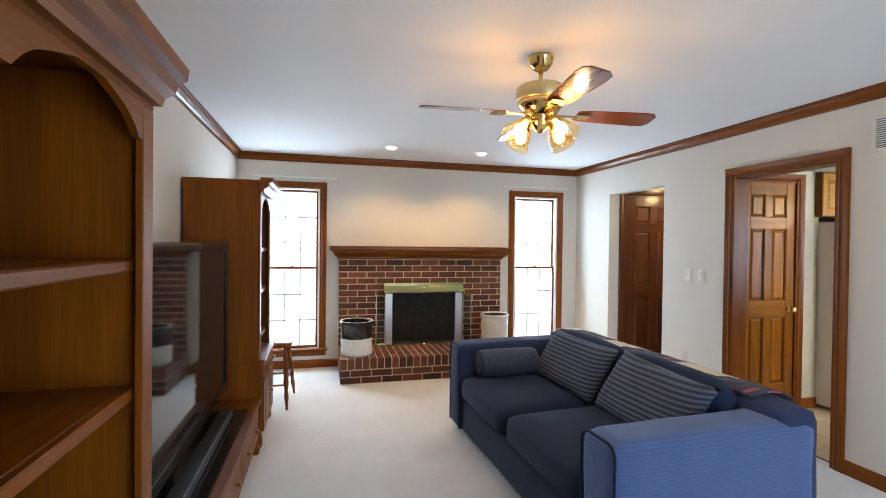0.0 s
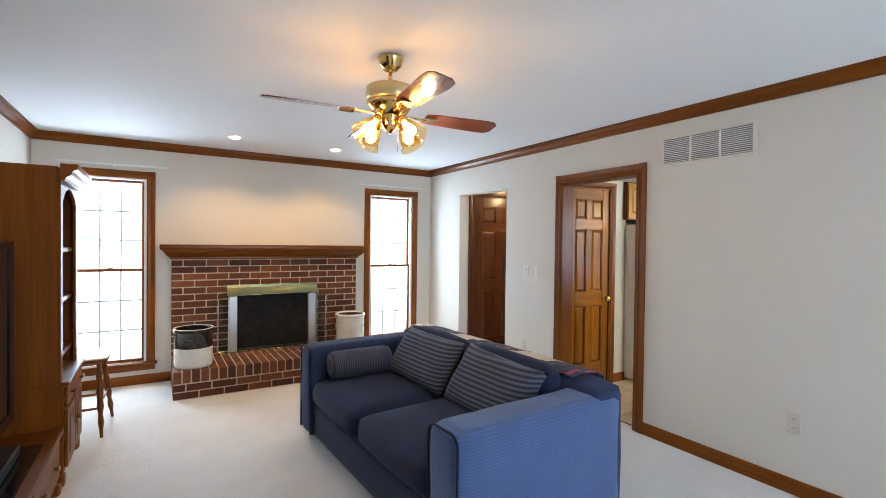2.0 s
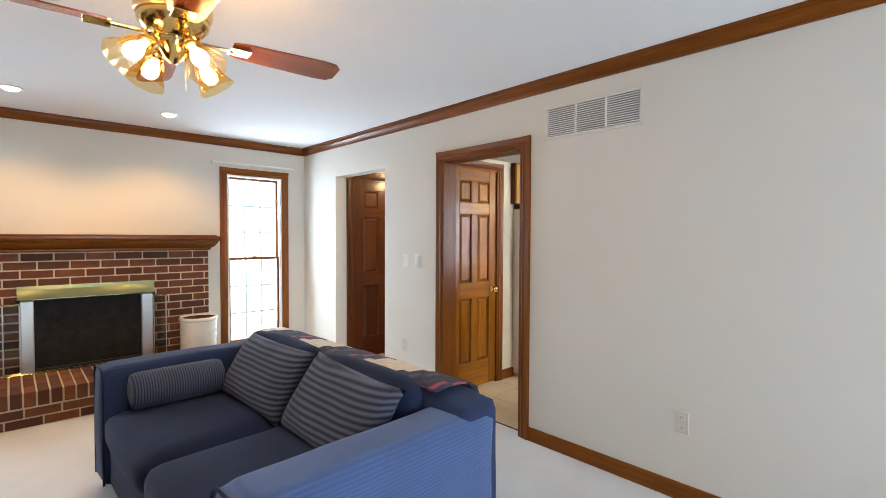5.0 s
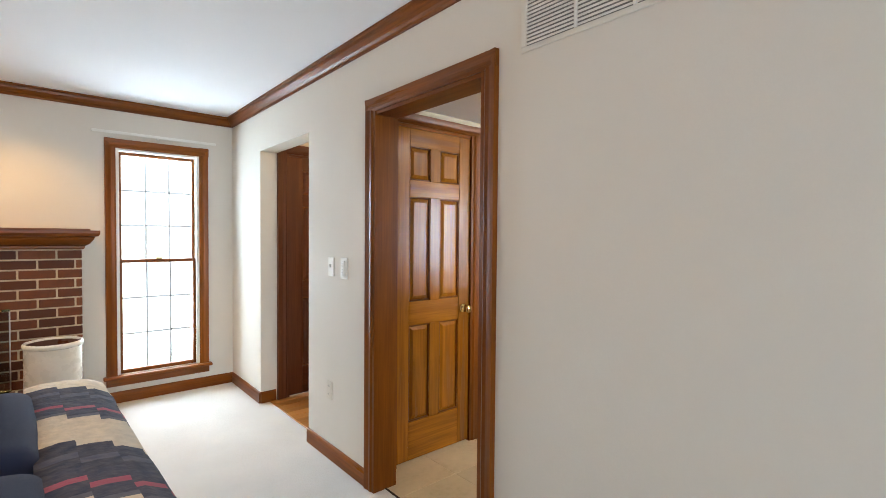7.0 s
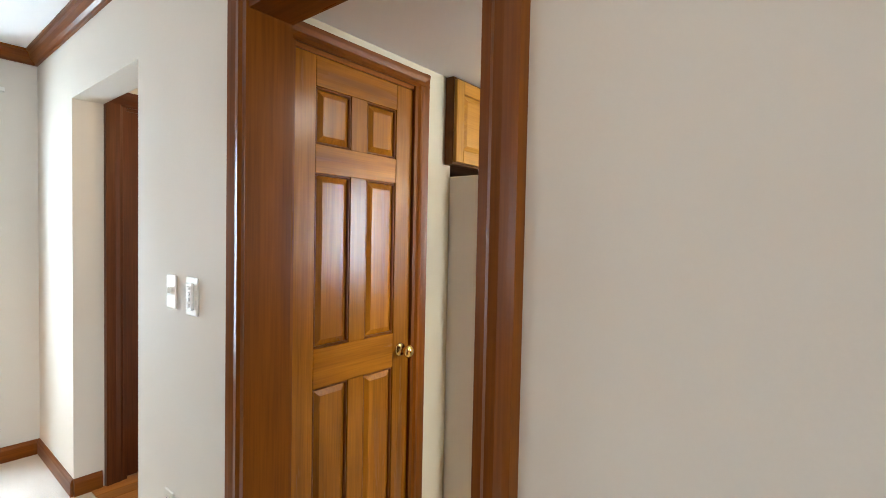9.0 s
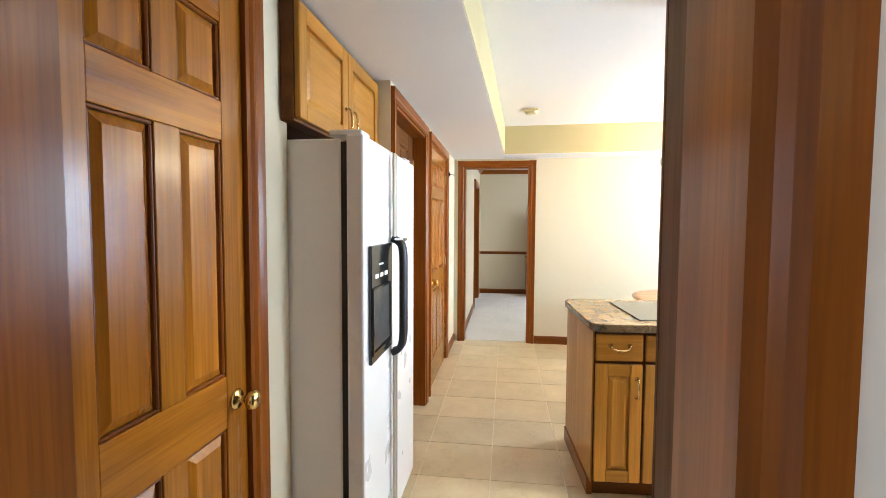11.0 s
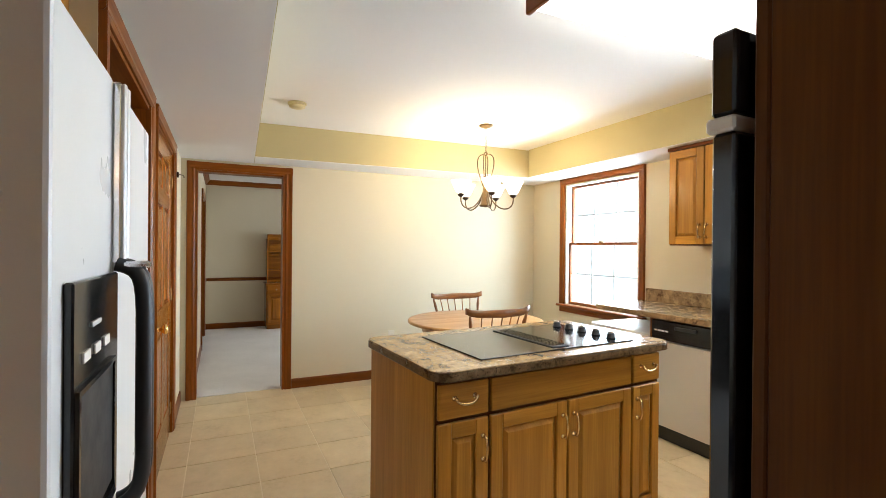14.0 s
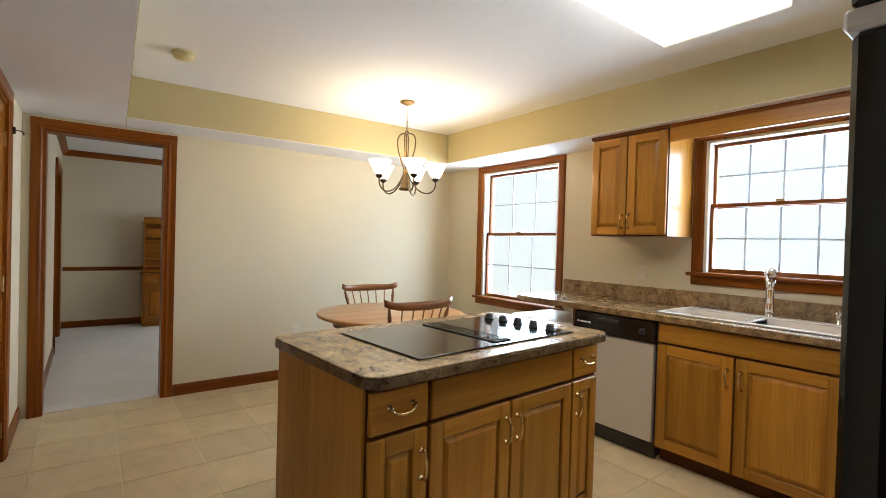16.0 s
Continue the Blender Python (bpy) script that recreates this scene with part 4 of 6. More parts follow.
for k in range(4):
    a = -5 + 90 * k
    bm = bmesh.new()
    ring = []
    for u, v in ((0.20, 0.045), (0.26, 0.058), (0.56, 0.072), (0.62, 0.066), (0.645, 0.04)):
        ring.append((u, v))
    outline = ring + [(u, -v) for u, v in reversed(ring)]
    up = [bm.verts.new((FCX + u, FCY + v, CEIL - 0.295)) for u, v in outline]
    dn = [bm.verts.new((FCX + u, FCY + v, CEIL - 0.301)) for u, v in outline]
    bm.faces.new(up)
    bm.faces.new(dn[::-1])
    for i in range(len(up)):
        bm.faces.new((up[i], dn[i], dn[(i + 1) % len(up)], up[(i + 1) % len(up)]))
    bmesh.ops.recalc_face_normals(bm, faces=bm.faces[:])
    turned(bm, (FCX + 0.4, FCY, CEIL - 0.298), -12, 0, 0)
    turned(bm, (FCX, FCY, CEIL - 0.298), 0, 0, a)
    blade = part("blade", bm, BLADEW[0] if k % 2 == 0 else BLADEW[1], fan)
    arm = boxes((FCX + 0.085, FCX + 0.21, FCY - 0.014, FCY + 0.014, CEIL - 0.308, CEIL - 0.302), (FCX + 0.19, FCX + 0.27, FCY - 0.04, FCY + 0.04, CEIL - 0.308, CEIL - 0.303), bevel=0.002)
    part("blade_iron", turned(arm, (FCX, FCY, CEIL - 0.298), 0, 0, a), BRASS, blade, "ornate brass blade iron")
AMBER = glassy("amber_shade_glass", (0.98, 0.72, 0.36), 0.15)
for k in range(4):
    a = radians(20 + 90 * k)
    d = Vector((math.cos(a), math.sin(a), 0))
    root = Vector((FCX, FCY, CEIL - 0.345))
    tip = root + d * 0.095 + Vector((0, 0, -0.005))
    arm = part("light_arm", tube(curve(root + d * 0.03, root + d * 0.06 + Vector((0, 0, 0.03)), tip + Vector((0, 0, 0.035)), tip), 0.008), BRASS, fan, "", True)
    ax = (d * 0.75 + Vector((0, 0, -0.8))).normalized()
    q = ax.to_track_quat("Z", "Y").to_matrix().to_4x4()
    prof = []
    sh = bmesh.new()
    seg = 32
    rings = []
    for r, h in ((0.022, 0.0), (0.03, 0.012), (0.042, 0.045), (0.052, 0.085), (0.066, 0.118), (0.070, 0.128)):
        rings.append([sh.verts.new(Matrix.Translation(tip) @ q @ Vector(((r * (1 + (0.035 if i % 4 < 2 else -0.02) * (h > 0.03))) * math.cos(2 * math.pi * i / seg), (r * (1 + (0.035 if i % 4 < 2 else -0.02) * (h > 0.03))) * math.sin(2 * math.pi * i / seg), h))) for i in range(seg)])
    for r1, r2 in zip(rings, rings[1:]):
        for i in range(seg):
            sh.faces.new((r1[i], r1[(i + 1) % seg], r2[(i + 1) % seg], r2[i]))
    part("shade", sh, AMBER, arm, "ribbed amber glass shade, lit")
    hol = lathe([(0.024, -0.02), (0.026, 0.0), (0.024, 0.014), (0.02, 0.014)], (0, 0, 0), 16)
    bmesh.ops.transform(hol, matrix=Matrix.Translation(tip) @ q, verts=hol.verts)
    part("socket_cup", hol, BRASS, arm, "", True)
    bl = lathe([(0.012, 0.01), (0.014, 0.03), (0.028, 0.06), (0.030, 0.08), (0.02, 0.10), (0.0, 0.107)], (0, 0, 0), 16)
    bmesh.ops.transform(bl, matrix=Matrix.Translation(tip) @ q, verts=bl.verts)
    part("bulb", bl, BULB, arm, "lit frosted bulb", True)
    lp = tip + ax * 0.15
    lamp("fan_bulb_light", "POINT", lp, 4.0, WARM, radius=0.03)
part("pull_chain", tube([(FCX + 0.03, FCY - 0.03, CEIL - 0.38), (FCX + 0.031, FCY - 0.031, CEIL - 0.50)], 0.0015, 6), BRASS, fan)

# recessed downlights over the hearth
for x, y in ((2.733, 5.637), (3.727, 5.68)):
    dl = thing("downlight", "small recessed ceiling downlight, lit, with white trim", "downlight", (x, y, CEIL), "downlights over the hearth")
    part("trim_ring", lathe([(0.045, -0.0005), (0.068, -0.0005), (0.066, -0.008), (0.052, -0.006), (0.045, -0.0005)], (x, y, CEIL), 28, "z", False), WHITEP, dl, "", True)
    part("lens", lathe([(0.05, -0.003), (0.047, -0.012), (0.034, -0.02), (0.0, -0.024)], (x, y, CEIL), 24), DOWN, dl, "", True)
    lamp("downlight_beam", "SPOT", (x, y, CEIL - 0.035), 52, (1.0, 0.60, 0.20), (x, y + 0.45, 0), radius=0.04, spot=120)


# ---- sofa ----
SX0, SX1, SY0, SY1, SH = 3.085, 4.20, 2.385, 4.44, 0.70
sofa = thing("sofa", "navy blue two-seat sofa with boxy arms on the carpet", "sofa", (3.6, 3.37, 0))
part("base", cushion(SX0 + 0.03, SX1 - 0.02, SY0 + 0.04, SY1 - 0.04, 0.045, 0.29, 0.004, 0.025, 6), NAVY_DEEP_SHADE, sofa, "", True)


def arm_block(y0, y1, material, label):
    bm = cushion(SX0, SX1 - 0.03, y0, y1, 0.04, SH - 0.01, 0.008, 0.055, 14)
    return part("arm", bm, material, sofa, label, True)


# Near arm lightened for the window behind, far arm darkened for shade
a1 = arm_block(SY0, SY0 + 0.24, NAVY_LIT, "near arm in navy ribbed cotton, painted lighter for window light")
a2 = arm_block(SY1 - 0.24, SY1, NAVY_SHADE, "far arm in navy cotton, painted darker for shade")
for y0, y1, ar in ((SY0, SY0 + 0.24, a1), (SY1 - 0.24, SY1, a2)):
    pts = [(SX0 + 0.004, y0 + 0.012, 0.06)]
    for cy, a0 in ((y0 + 0.062, 180), (y1 - 0.062, 90)):
        for k in range(7):
            a = radians(a0 - 15 * k)
            pts.append((SX0 + 0.004, cy + 0.052 * math.cos(a), SH - 0.07 + 0.052 * math.sin(a)))
    pts.append((SX0 + 0.004, y1 - 0.012, 0.06))
    part("piping", tube(pts, 0.006), NAVY_DEEP_SHADE, ar, "", True)
# Back and cushions take the copies with shade painted in
part("back", cushion(SX1 - 0.26, SX1, SY0 + 0.015, SY1 - 0.015, 0.04, SH + 0.035, 0.010, 0.06, 10), NAVY_SHADE, sofa, "", True)
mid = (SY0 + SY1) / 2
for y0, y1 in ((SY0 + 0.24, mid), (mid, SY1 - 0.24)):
    part("seat_cushion", cushion(SX0 + 0.005, SX1 - 0.24, y0 + 0.004, y1 - 0.004, 0.285, 0.465, 0.025, 0.06, 12), NAVY_DEEP_SHADE, sofa, "", True)
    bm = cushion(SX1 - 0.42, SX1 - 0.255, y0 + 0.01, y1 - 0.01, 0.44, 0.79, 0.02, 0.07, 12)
    part("back_cushion", turned(bm, (SX1 - 0.3, y0, 0.44), 0, 10, 0), NAVY_DEEP_SHADE, sofa, "", True)
for x, y in ((SX0 + 0.08, SY0 + 0.08), (SX1 - 0.08, SY0 + 0.08), (SX0 + 0.08, SY1 - 0.08), (SX1 - 0.08, SY1 - 0.08)):
    part("foot", lathe([(0.02, 0.0), (0.026, 0.05)], (x, y, 0), 12), BLACKM, sofa, "", True)


def pillow(at, w, h, t, ry, rx, rz, material, label):
    ob = thing("throw_pillow", label, "pillow", at, "pillows on the sofa")
    bm = bmesh.new()
    n = 16
    grid = {}
    for s in (-1, 1):
        for i in range(n + 1):
            for j in range(n + 1):
                u, v = i / n * 2 - 1, j / n * 2 - 1
                e = (1 - u ** 4) * (1 - v ** 4)
                pinch = 1 - 0.07 * (1 - (abs(u) ** 3)) * abs(v) ** 6
                pinch2 = 1 - 0.07 * (1 - (abs(v) ** 3)) * abs(u) ** 6
                p = Vector((s * t / 2 * e ** 0.55, u * w / 2 * pinch2, v * h / 2 * pinch))
                p += noise.noise_vector(p * 7 + Vector(at)) * 0.008 * e
                if e < 1e-6 and s == 1:
                    grid[s, i, j] = grid[-1, i, j]
                else:
                    grid[s, i, j] = bm.verts.new(p)
    for s in (-1, 1):
        for i in range(n):
            for j in range(n):
                f = bm.faces.new((grid[s, i, j], grid[s, i + 1, j], grid[s, i + 1, j + 1], grid[s, i, j + 1]))
                f.smooth = True
    bmesh.ops.recalc_face_normals(bm, faces=bm.faces[:])
    m = Matrix.Translation(at) @ pose(0, 0, 0, rx, ry, rz)
    bmesh.ops.transform(bm, matrix=m, verts=bm.verts)
    part("cover", bm, material, ob, "", True)
    return ob


pillow((3.755, 2.99, 0.625), 0.72, 0.40, 0.15, 33, 3, 0, RIBBED, "large grey-blue ribbed throw pillow leaning on the sofa back")
pillow((3.755, 3.735, 0.630), 0.76, 0.40, 0.15, 33, 0, 0, RIBBED, "grey-blue ribbed throw pillow leaning beside the bolster")
bol = thing("bolster_pillow", "round blue-grey checked bolster at the sofa arm", "pillow", (3.39, 4.09, 0.47))
bm = lathe([(0.0, -0.235), (0.05, -0.235), (0.09, -0.225), (0.098, -0.20), (0.10, 0.0), (0.098, 0.20), (0.09, 0.225), (0.05, 0.235), (0.0, 0.235)], (3.42, 4.09, 0.575), 24, "x")
part("cover", bm, RIBBED2, bol, "", True)

quilt = thing("patchwork_quilt", "patchwork quilt of navy, cream and rose draped over the sofa back", "quilt", (4.0, 3.3, 0.7))
bm = bmesh.new()
prof = [(SX1 - 0.24, 0.756), (SX1 - 0.18, 0.764), (SX1 - 0.11, 0.762), (SX1 - 0.04, 0.754), (SX1 + 0.008, 0.728), (SX1 + 0.022, 0.68), (SX1 + 0.024, 0.58), (SX1 + 0.026, 0.46), (SX1 + 0.030, 0.34)]
rows = []
N = 34
for i in range(N + 1):
    y = 2.55 + (4.30 - 2.55) * i / N
    rows.append([bm.verts.new((x + 0.006 * noise.noise((x * 6, y * 7, z * 6)), y, z + 0.008 * noise.noise((x * 5 + 3, y * 6, z * 3)))) for x, z in prof])
for r1, r2 in zip(rows, rows[1:]):
    for k in range(len(prof) - 1):
        bm.faces.new((r1[k], r1[k + 1], r2[k + 1], r2[k])).smooth = True
bmesh.ops.recalc_face_normals(bm, faces=bm.faces[:])
bmesh.ops.solidify(bm, geom=bm.faces[:], thickness=-0.008)
part("cloth", bm, QUILT, quilt, "", True)


# the sofa and what lies on it stand a little askew
ASKEW = Matrix.Translation((3.65, 3.41, 0)) @ pose(0, 0, 0, 0, 0, 2.5) @ Matrix.Translation((-3.645, -3.415, 0))
for ob in [o for o in scene.objects if o.parent is None and o.name.split(".")[0] in ("sofa", "throw_pillow", "bolster_pillow", "patchwork_quilt")]:
    ob.matrix_basis = ASKEW @ Matrix.Translation(BASE[ob])


# ---- bookcases and television along the west wall ----
UF = 1.615


def bookcase(name, y0, y1, label, lower):
    ob = thing(name, label, "bookcase", (1.38, (y0 + y1) / 2, 0), "matching wall units")
    xb = FX0 + 0.016
    top = 1.88
    for a, b in ((y0, y0 + 0.022), (y1 - 0.022, y1)):
        part("side_panel", box(xb, UF, a, b, 0.0, top - 0.02, 0.002), PINE, ob)
    part("back_panel", box(xb, xb + 0.01, y0 + 0.022, y1 - 0.022, 0.05, top - 0.02), PINE, ob)
    part("top_panel", box(xb, UF, y0, y1, top - 0.02, top, 0.002), PINE, ob)
    for z in (0.62, 0.75, 1.09, 1.405):
        part("shelf", box(xb + 0.01, UF - 0.03, y0 + 0.022, y1 - 0.022, z - 0.02, z, 0.003), PINE, ob)
        part("shelf_lip", box(UF - 0.03, UF - 0.008, y0 + 0.022, y1 - 0.022, z - 0.03, z, 0.004), PINE, ob)
    for a, b in ((y0 + 0.0005, y0 + 0.07), (y1 - 0.07, y1 - 0.0005)):
        part("stile", box(UF, UF + 0.018, a, b, 0.0, top - 0.1, 0.003), PINE, ob)
    # arched head rail
    bm = bmesh.new()
    n = 20
    pts = []
    a0, a1 = y0 + 0.07, y1 - 0.07
    for i in range(n + 1):
        s = i / n
        e = min(s, 1 - s) * (a1 - a0)
        z = top - 0.185 + (0.0 if e < 0.03 else 0.02 if e < 0.05 else 0.02 + 0.06 * min(1, (e - 0.05) / 0.16) ** 0.6)
        pts.append((a0 + (a1 - a0) * s, z))
    for x in (UF, UF + 0.018):
        lo = [bm.verts.new((x, y, z)) for y, z in pts]
        hi = [bm.verts.new((x, y, top - 0.1)) for y, z in pts]
        for i in range(n):
            bm.faces.new((lo[i], lo[i + 1], hi[i + 1], hi[i]))
    bm.verts.ensure_lookup_table()
    m = 2 * (n + 1)
    for i in range(n):
        bm.faces.new((bm.verts[i], bm.verts[i + 1], bm.verts[m + i + 1], bm.verts[m + i]))
    bmesh.ops.recalc_face_normals(bm, faces=bm.faces[:])
    part("arched_rail", bm, PINE[1], ob)
    part("frieze", box(UF, UF + 0.018, y0 + 0.0005, y1 - 0.0005, top - 0.0995, top - 0.02, 0.002), PINE, ob)
    CR = [(0, 0), (0.02, 0), (0.026, 0.02), (0.05, 0.035), (0.058, 0.06), (0.078, 0.07), (0.082, 0.1), (0, 0.1)]
    part("cornice", sweep(CR, (UF + 0.018, y0 - 0.02, top - 0.085), (UF + 0.018, y1 + 0.0, top - 0.085), (1, 0, 0)), PINE, ob)
    # base cabinet
    part("base_body", box(xb, UF + 0.03, y0 + 0.001, y1 - 0.001, 0.08, 0.6, 0.003), PINE, ob)
    part("base_top", box(xb, UF + 0.06, y0 - 0.001, y1 + 0.006, 0.6005, 0.622, 0.006), PINE, ob)
    f = Face((UF + 0.03, y0, 0), (0, 1, 0), (1, 0, 0))
    w = y1 - y0
    dr = part("drawer_front", f.box(0.03, w - 0.03, 0, 0.018, 0.47, 0.585, 0.005), PINE, ob)
    for u in (0.15, w - 0.15):
        part("knob", lathe([(0.008, 0), (0.008, 0.01), (0.016, 0.018), (0.016, 0.024), (0.0, 0.03)], f.at(u, 0.018, 0.528), 14, "x"), ABRASS, dr, "dull brass knob", True)
    for u0, u1, ku in ((0.03, w / 2 - 0.004, w / 2 - 0.05), (w / 2 + 0.004, w - 0.03, w / 2 + 0.05)):
        d = part("cabinet_door", f.box(u0, u1, 0, 0.018, 0.11, 0.455, 0.004), PINE, ob)
        part("panel", f.raised(u0 + 0.05, u1 - 0.05, 0.0175, 0.024, 0.16, 0.405, 0.02), PINE, d)
        part("knob", lathe([(0.008, 0), (0.008, 0.01), (0.016, 0.018), (0.016, 0.024), (0.0, 0.03)], f.at(ku, 0.018, 0.30), 14, "x"), ABRASS, d, "dull brass knob", True)
    for y in (y0 + 0.035, y1 - 0.035):
        part("foot", box(UF - 0.04, UF + 0.035, y - 0.034, y + 0.034, 0.0, 0.08, 0.012), PINE, ob)
    return ob


bookcase("bookcase", 1.505, 2.165, "tall orange pine bookcase with arched top and empty shelves", True)
bookcase("bookcase", 4.28, 4.94, "tall orange pine bookcase with arched top beside the window", True)
con = thing("television_console", "low orange pine television console between the bookcases", "console", (1.4, 3.2, 0))
part("body", box(FX0 + 0.016, UF + 0.0, 2.168, 4.277, 0.06, 0.335, 0.003), PINE, con)
part("top", box(FX0 + 0.016, UF + 0.035, 2.168, 4.277, 0.336, 0.362, 0.006), PINE, con)
part("plinth", box(FX0 + 0.05, UF - 0.03, 2.2, 4.25, 0.0, 0.06), PINE, con)
for i in range(3):
    f = Face((UF, 2.2 + i * 0.69, 0), (0, 1, 0), (1, 0, 0))
    dr = part("drawer_front", f.box(0, 0.67, 0, 0.018, 0.085, 0.32, 0.005), PINE, con)
    for u in (0.17, 0.5):
        part("knob", lathe([(0.008, 0), (0.008, 0.01), (0.016, 0.018), (0.016, 0.024), (0.0, 0.03)], f.at(u, 0.018, 0.2), 14, "x"), ABRASS, dr, "dull brass knob", True)
for y in (2.24, 4.21):
    part("foot", box(UF - 0.03, UF + 0.03, y - 0.035, y + 0.035, 0, 0.06, 0.01), PINE, con)
tv = thing("television", "large flat black television on its stand, switched off", "television", (1.4, 3.38, 0.362))
part("housing", box(1.33, 1.425, 2.57, 4.2, 0.47, 1.445, 0.012, 2), BLACKM, tv)
part("bezel", boxes((1.425, 1.447, 2.57, 2.66, 0.47, 1.445), (1.425, 1.447, 4.11, 4.2, 0.47, 1.445), (1.425, 1.447, 2.66, 4.11, 1.40, 1.445), (1.425, 1.447, 2.66, 4.11, 0.47, 0.53), bevel=0.004), BLACKG, tv)
part("screen", box(1.425, 1.440, 2.66, 4.11, 0.53, 1.40), TVGL, tv, "dark glossy screen")
part("stand_neck", box(1.35, 1.41, 3.15, 3.62, 0.37, 0.47, 0.01), BLACKG, tv)
part("stand_base", box(1.20, 1.60, 2.75, 4.02, 0.363, 0.378, 0.006), BLACKG, tv, "glossy black stand base")
part("speaker_bar", box(1.455, 1.53, 2.8, 3.9, 0.3785, 0.43, 0.008), BLACKM, tv)

stool = thing("wooden_stool", "small dark wood stool with turned legs near the window", "stool", (1.6, 5.25, 0))
part("seat", cushion(1.40, 1.80, 5.04, 5.48, 0.545, 0.58, 0.004, 0.017, 4), TRIM[1], stool, "", True)
TURN_LEG = [1.0, 0.8, 1.25, 0.9, 1.3, 1.1, 1.35, 0.8, 1.2, 0.7, 0.6]
LEGS = [(1.46, 5.12, 1.40, 5.04), (1.74, 5.12, 1.765, 5.035), (1.46, 5.40, 1.40, 5.5), (1.74, 5.40, 1.80, 5.50)]
for xa, ya, xb, yb in LEGS:
    pts = [Vector((xa, ya, 0.55)).lerp(Vector((xb, yb, 0.0)), i / 10) for i in range(11)]
    part("leg", tube(pts, 0.017, 10, TURN_LEG), TRIM[2], stool, "", True)
for i, j in ((0, 1), (2, 3), (0, 2), (1, 3)):
    h = 0.55 if i != j - 1 else 0.62
    pa = Vector((LEGS[i][0], LEGS[i][1], 0.55)).lerp(Vector((LEGS[i][2], LEGS[i][3], 0)), h)
    pb = Vector((LEGS[j][0], LEGS[j][1], 0.55)).lerp(Vector((LEGS[j][2], LEGS[j][3], 0)), h)
    part("stretcher", tube([pa, pa.lerp(pb, 0.5), pb], 0.009, 8, [0.8, 1.2, 0.8]), TRIM[1], stool, "", True)


# ---- kitchen ----
def pull(face, u, z, parent, upright=False, span=0.092):
    """A brass bail pull with two posts."""
    h = span / 2
    ends = [(0, -h), (0, h)] if upright else [(-h, 0), (h, 0)]
    ax = "y" if abs(face.n.y) > 0.5 else "x"
    s = face.n.x + face.n.y
    bm = bmesh.new()
    for du, dz in ends:
        join(bm, lathe([(0.010, 0), (0.011, s * 0.003), (0.005, s * 0.006), (0.005, s * 0.018), (0.007, s * 0.022), (0.0, s * 0.025)], face.at(u + du, 0, z + dz), 10, ax))
    a, b = (face.at(u + d[0], 0.018, z + d[1]) for d in ends)
    drop = Vector((0, 0, 0)) if upright else Vector((0, 0, -0.028))
    bow = face.n * (0.016 if upright else 0.012)
    join(bm, tube(curve(a, a + drop + bow, b + drop + bow, b, 10), 0.0052, 8, [0.8, 0.85, 0.9, 1, 1.15, 1.25, 1.15, 1, 0.9, 0.85, 0.8]))
    return part("pull", bm, PULLB, parent, "antique brass bail pull", True)


def cabinet_door(face, u0, u1, z0, z1, parent, material, pull_u=None, pull_z=None, name="cabinet_door"):
    rail = min(0.058, (u1 - u0) * 0.26)
    d = part(name, face.box(u0, u0 + rail, 0, 0.02, z0, z1, 0.003), material, parent)
    part("stile", face.box(u1 - rail, u1, 0, 0.02, z0, z1, 0.003), material, d)
    part("rail", face.box(u0 + rail, u1 - rail, 0, 0.0195, z0, z0 + rail, 0.002), material, d)
    part("rail", face.box(u0 + rail, u1 - rail, 0, 0.0195, z1 - rail, z1, 0.002), material, d)
    part("panel", face.raised(u0 + rail - 0.002, u1 - rail + 0.002, 0.004, 0.0185, z0 + rail - 0.002, z1 - rail + 0.002, 0.028), material, d)
    if pull_u is not None:
        pull(Face(face.at(0, 0.02, 0), face.u, face.n), pull_u, pull_z, d, True)
    return d


def drawer(face, u0, u1, z0, z1, parent, material, with_pull=True):
    d = part("drawer_front", face.box(u0, u1, 0, 0.02, z0, z1, 0.006, 2), material, parent)
    if with_pull:
        pull(Face(face.at(0, 0.02, 0), face.u, face.n), (u0 + u1) / 2, (z0 + z1) / 2 + 0.012, d)
    return d


def slab(outline, z0, z1, bevel=0.004):
    bm = bmesh.new()
    lo = [bm.verts.new((x, y, z0)) for x, y in outline]
    hi = [bm.verts.new((x, y, z1)) for x, y in outline]
    n = len(lo)
    bm.faces.new(hi)
    bm.faces.new(lo[::-1])
    for i in range(n):
        bm.faces.new((lo[i], lo[(i + 1) % n], hi[(i + 1) % n], hi[i]))
    bmesh.ops.recalc_face_normals(bm, faces=bm.faces[:])
    if bevel:
        es = [e for e in bm.edges if abs(e.verts[0].co.z - e.verts[1].co.z) < 1e-6]
        bmesh.ops.bevel(bm, geom=es, offset=bevel, segments=2, profile=0.5, affect="EDGES")
    return bm


def rounded(x0, x1, y0, y1, r, n=6):
    out = []
    for cx, cy, a in ((x1 - r, y1 - r, 0), (x0 + r, y1 - r, 90), (x0 + r, y0 + r, 180), (x1 - r, y0 + r, 270)):
        for i in range(n + 1):
            t = radians(a + 90 * i / n)
            out.append((cx + r * math.cos(t), cy + r * math.sin(t)))
    return out


# island, standing a few degrees askew to the walls
IX0, IX1, IY0, IY1, IZ = 7.315, 8.0, 1.65, 2.928, 0.875
IC, SKEW = (7.645, 2.27), radians(3.5)
isl = thing("kitchen_island", "honey wood kitchen island with drawers and raised-panel doors", "island", (*IC, 0))
part("body", box(IX0 + 0.02, IX1, IY0, IY1, 0.09, IZ, 0.002), OAK, isl)
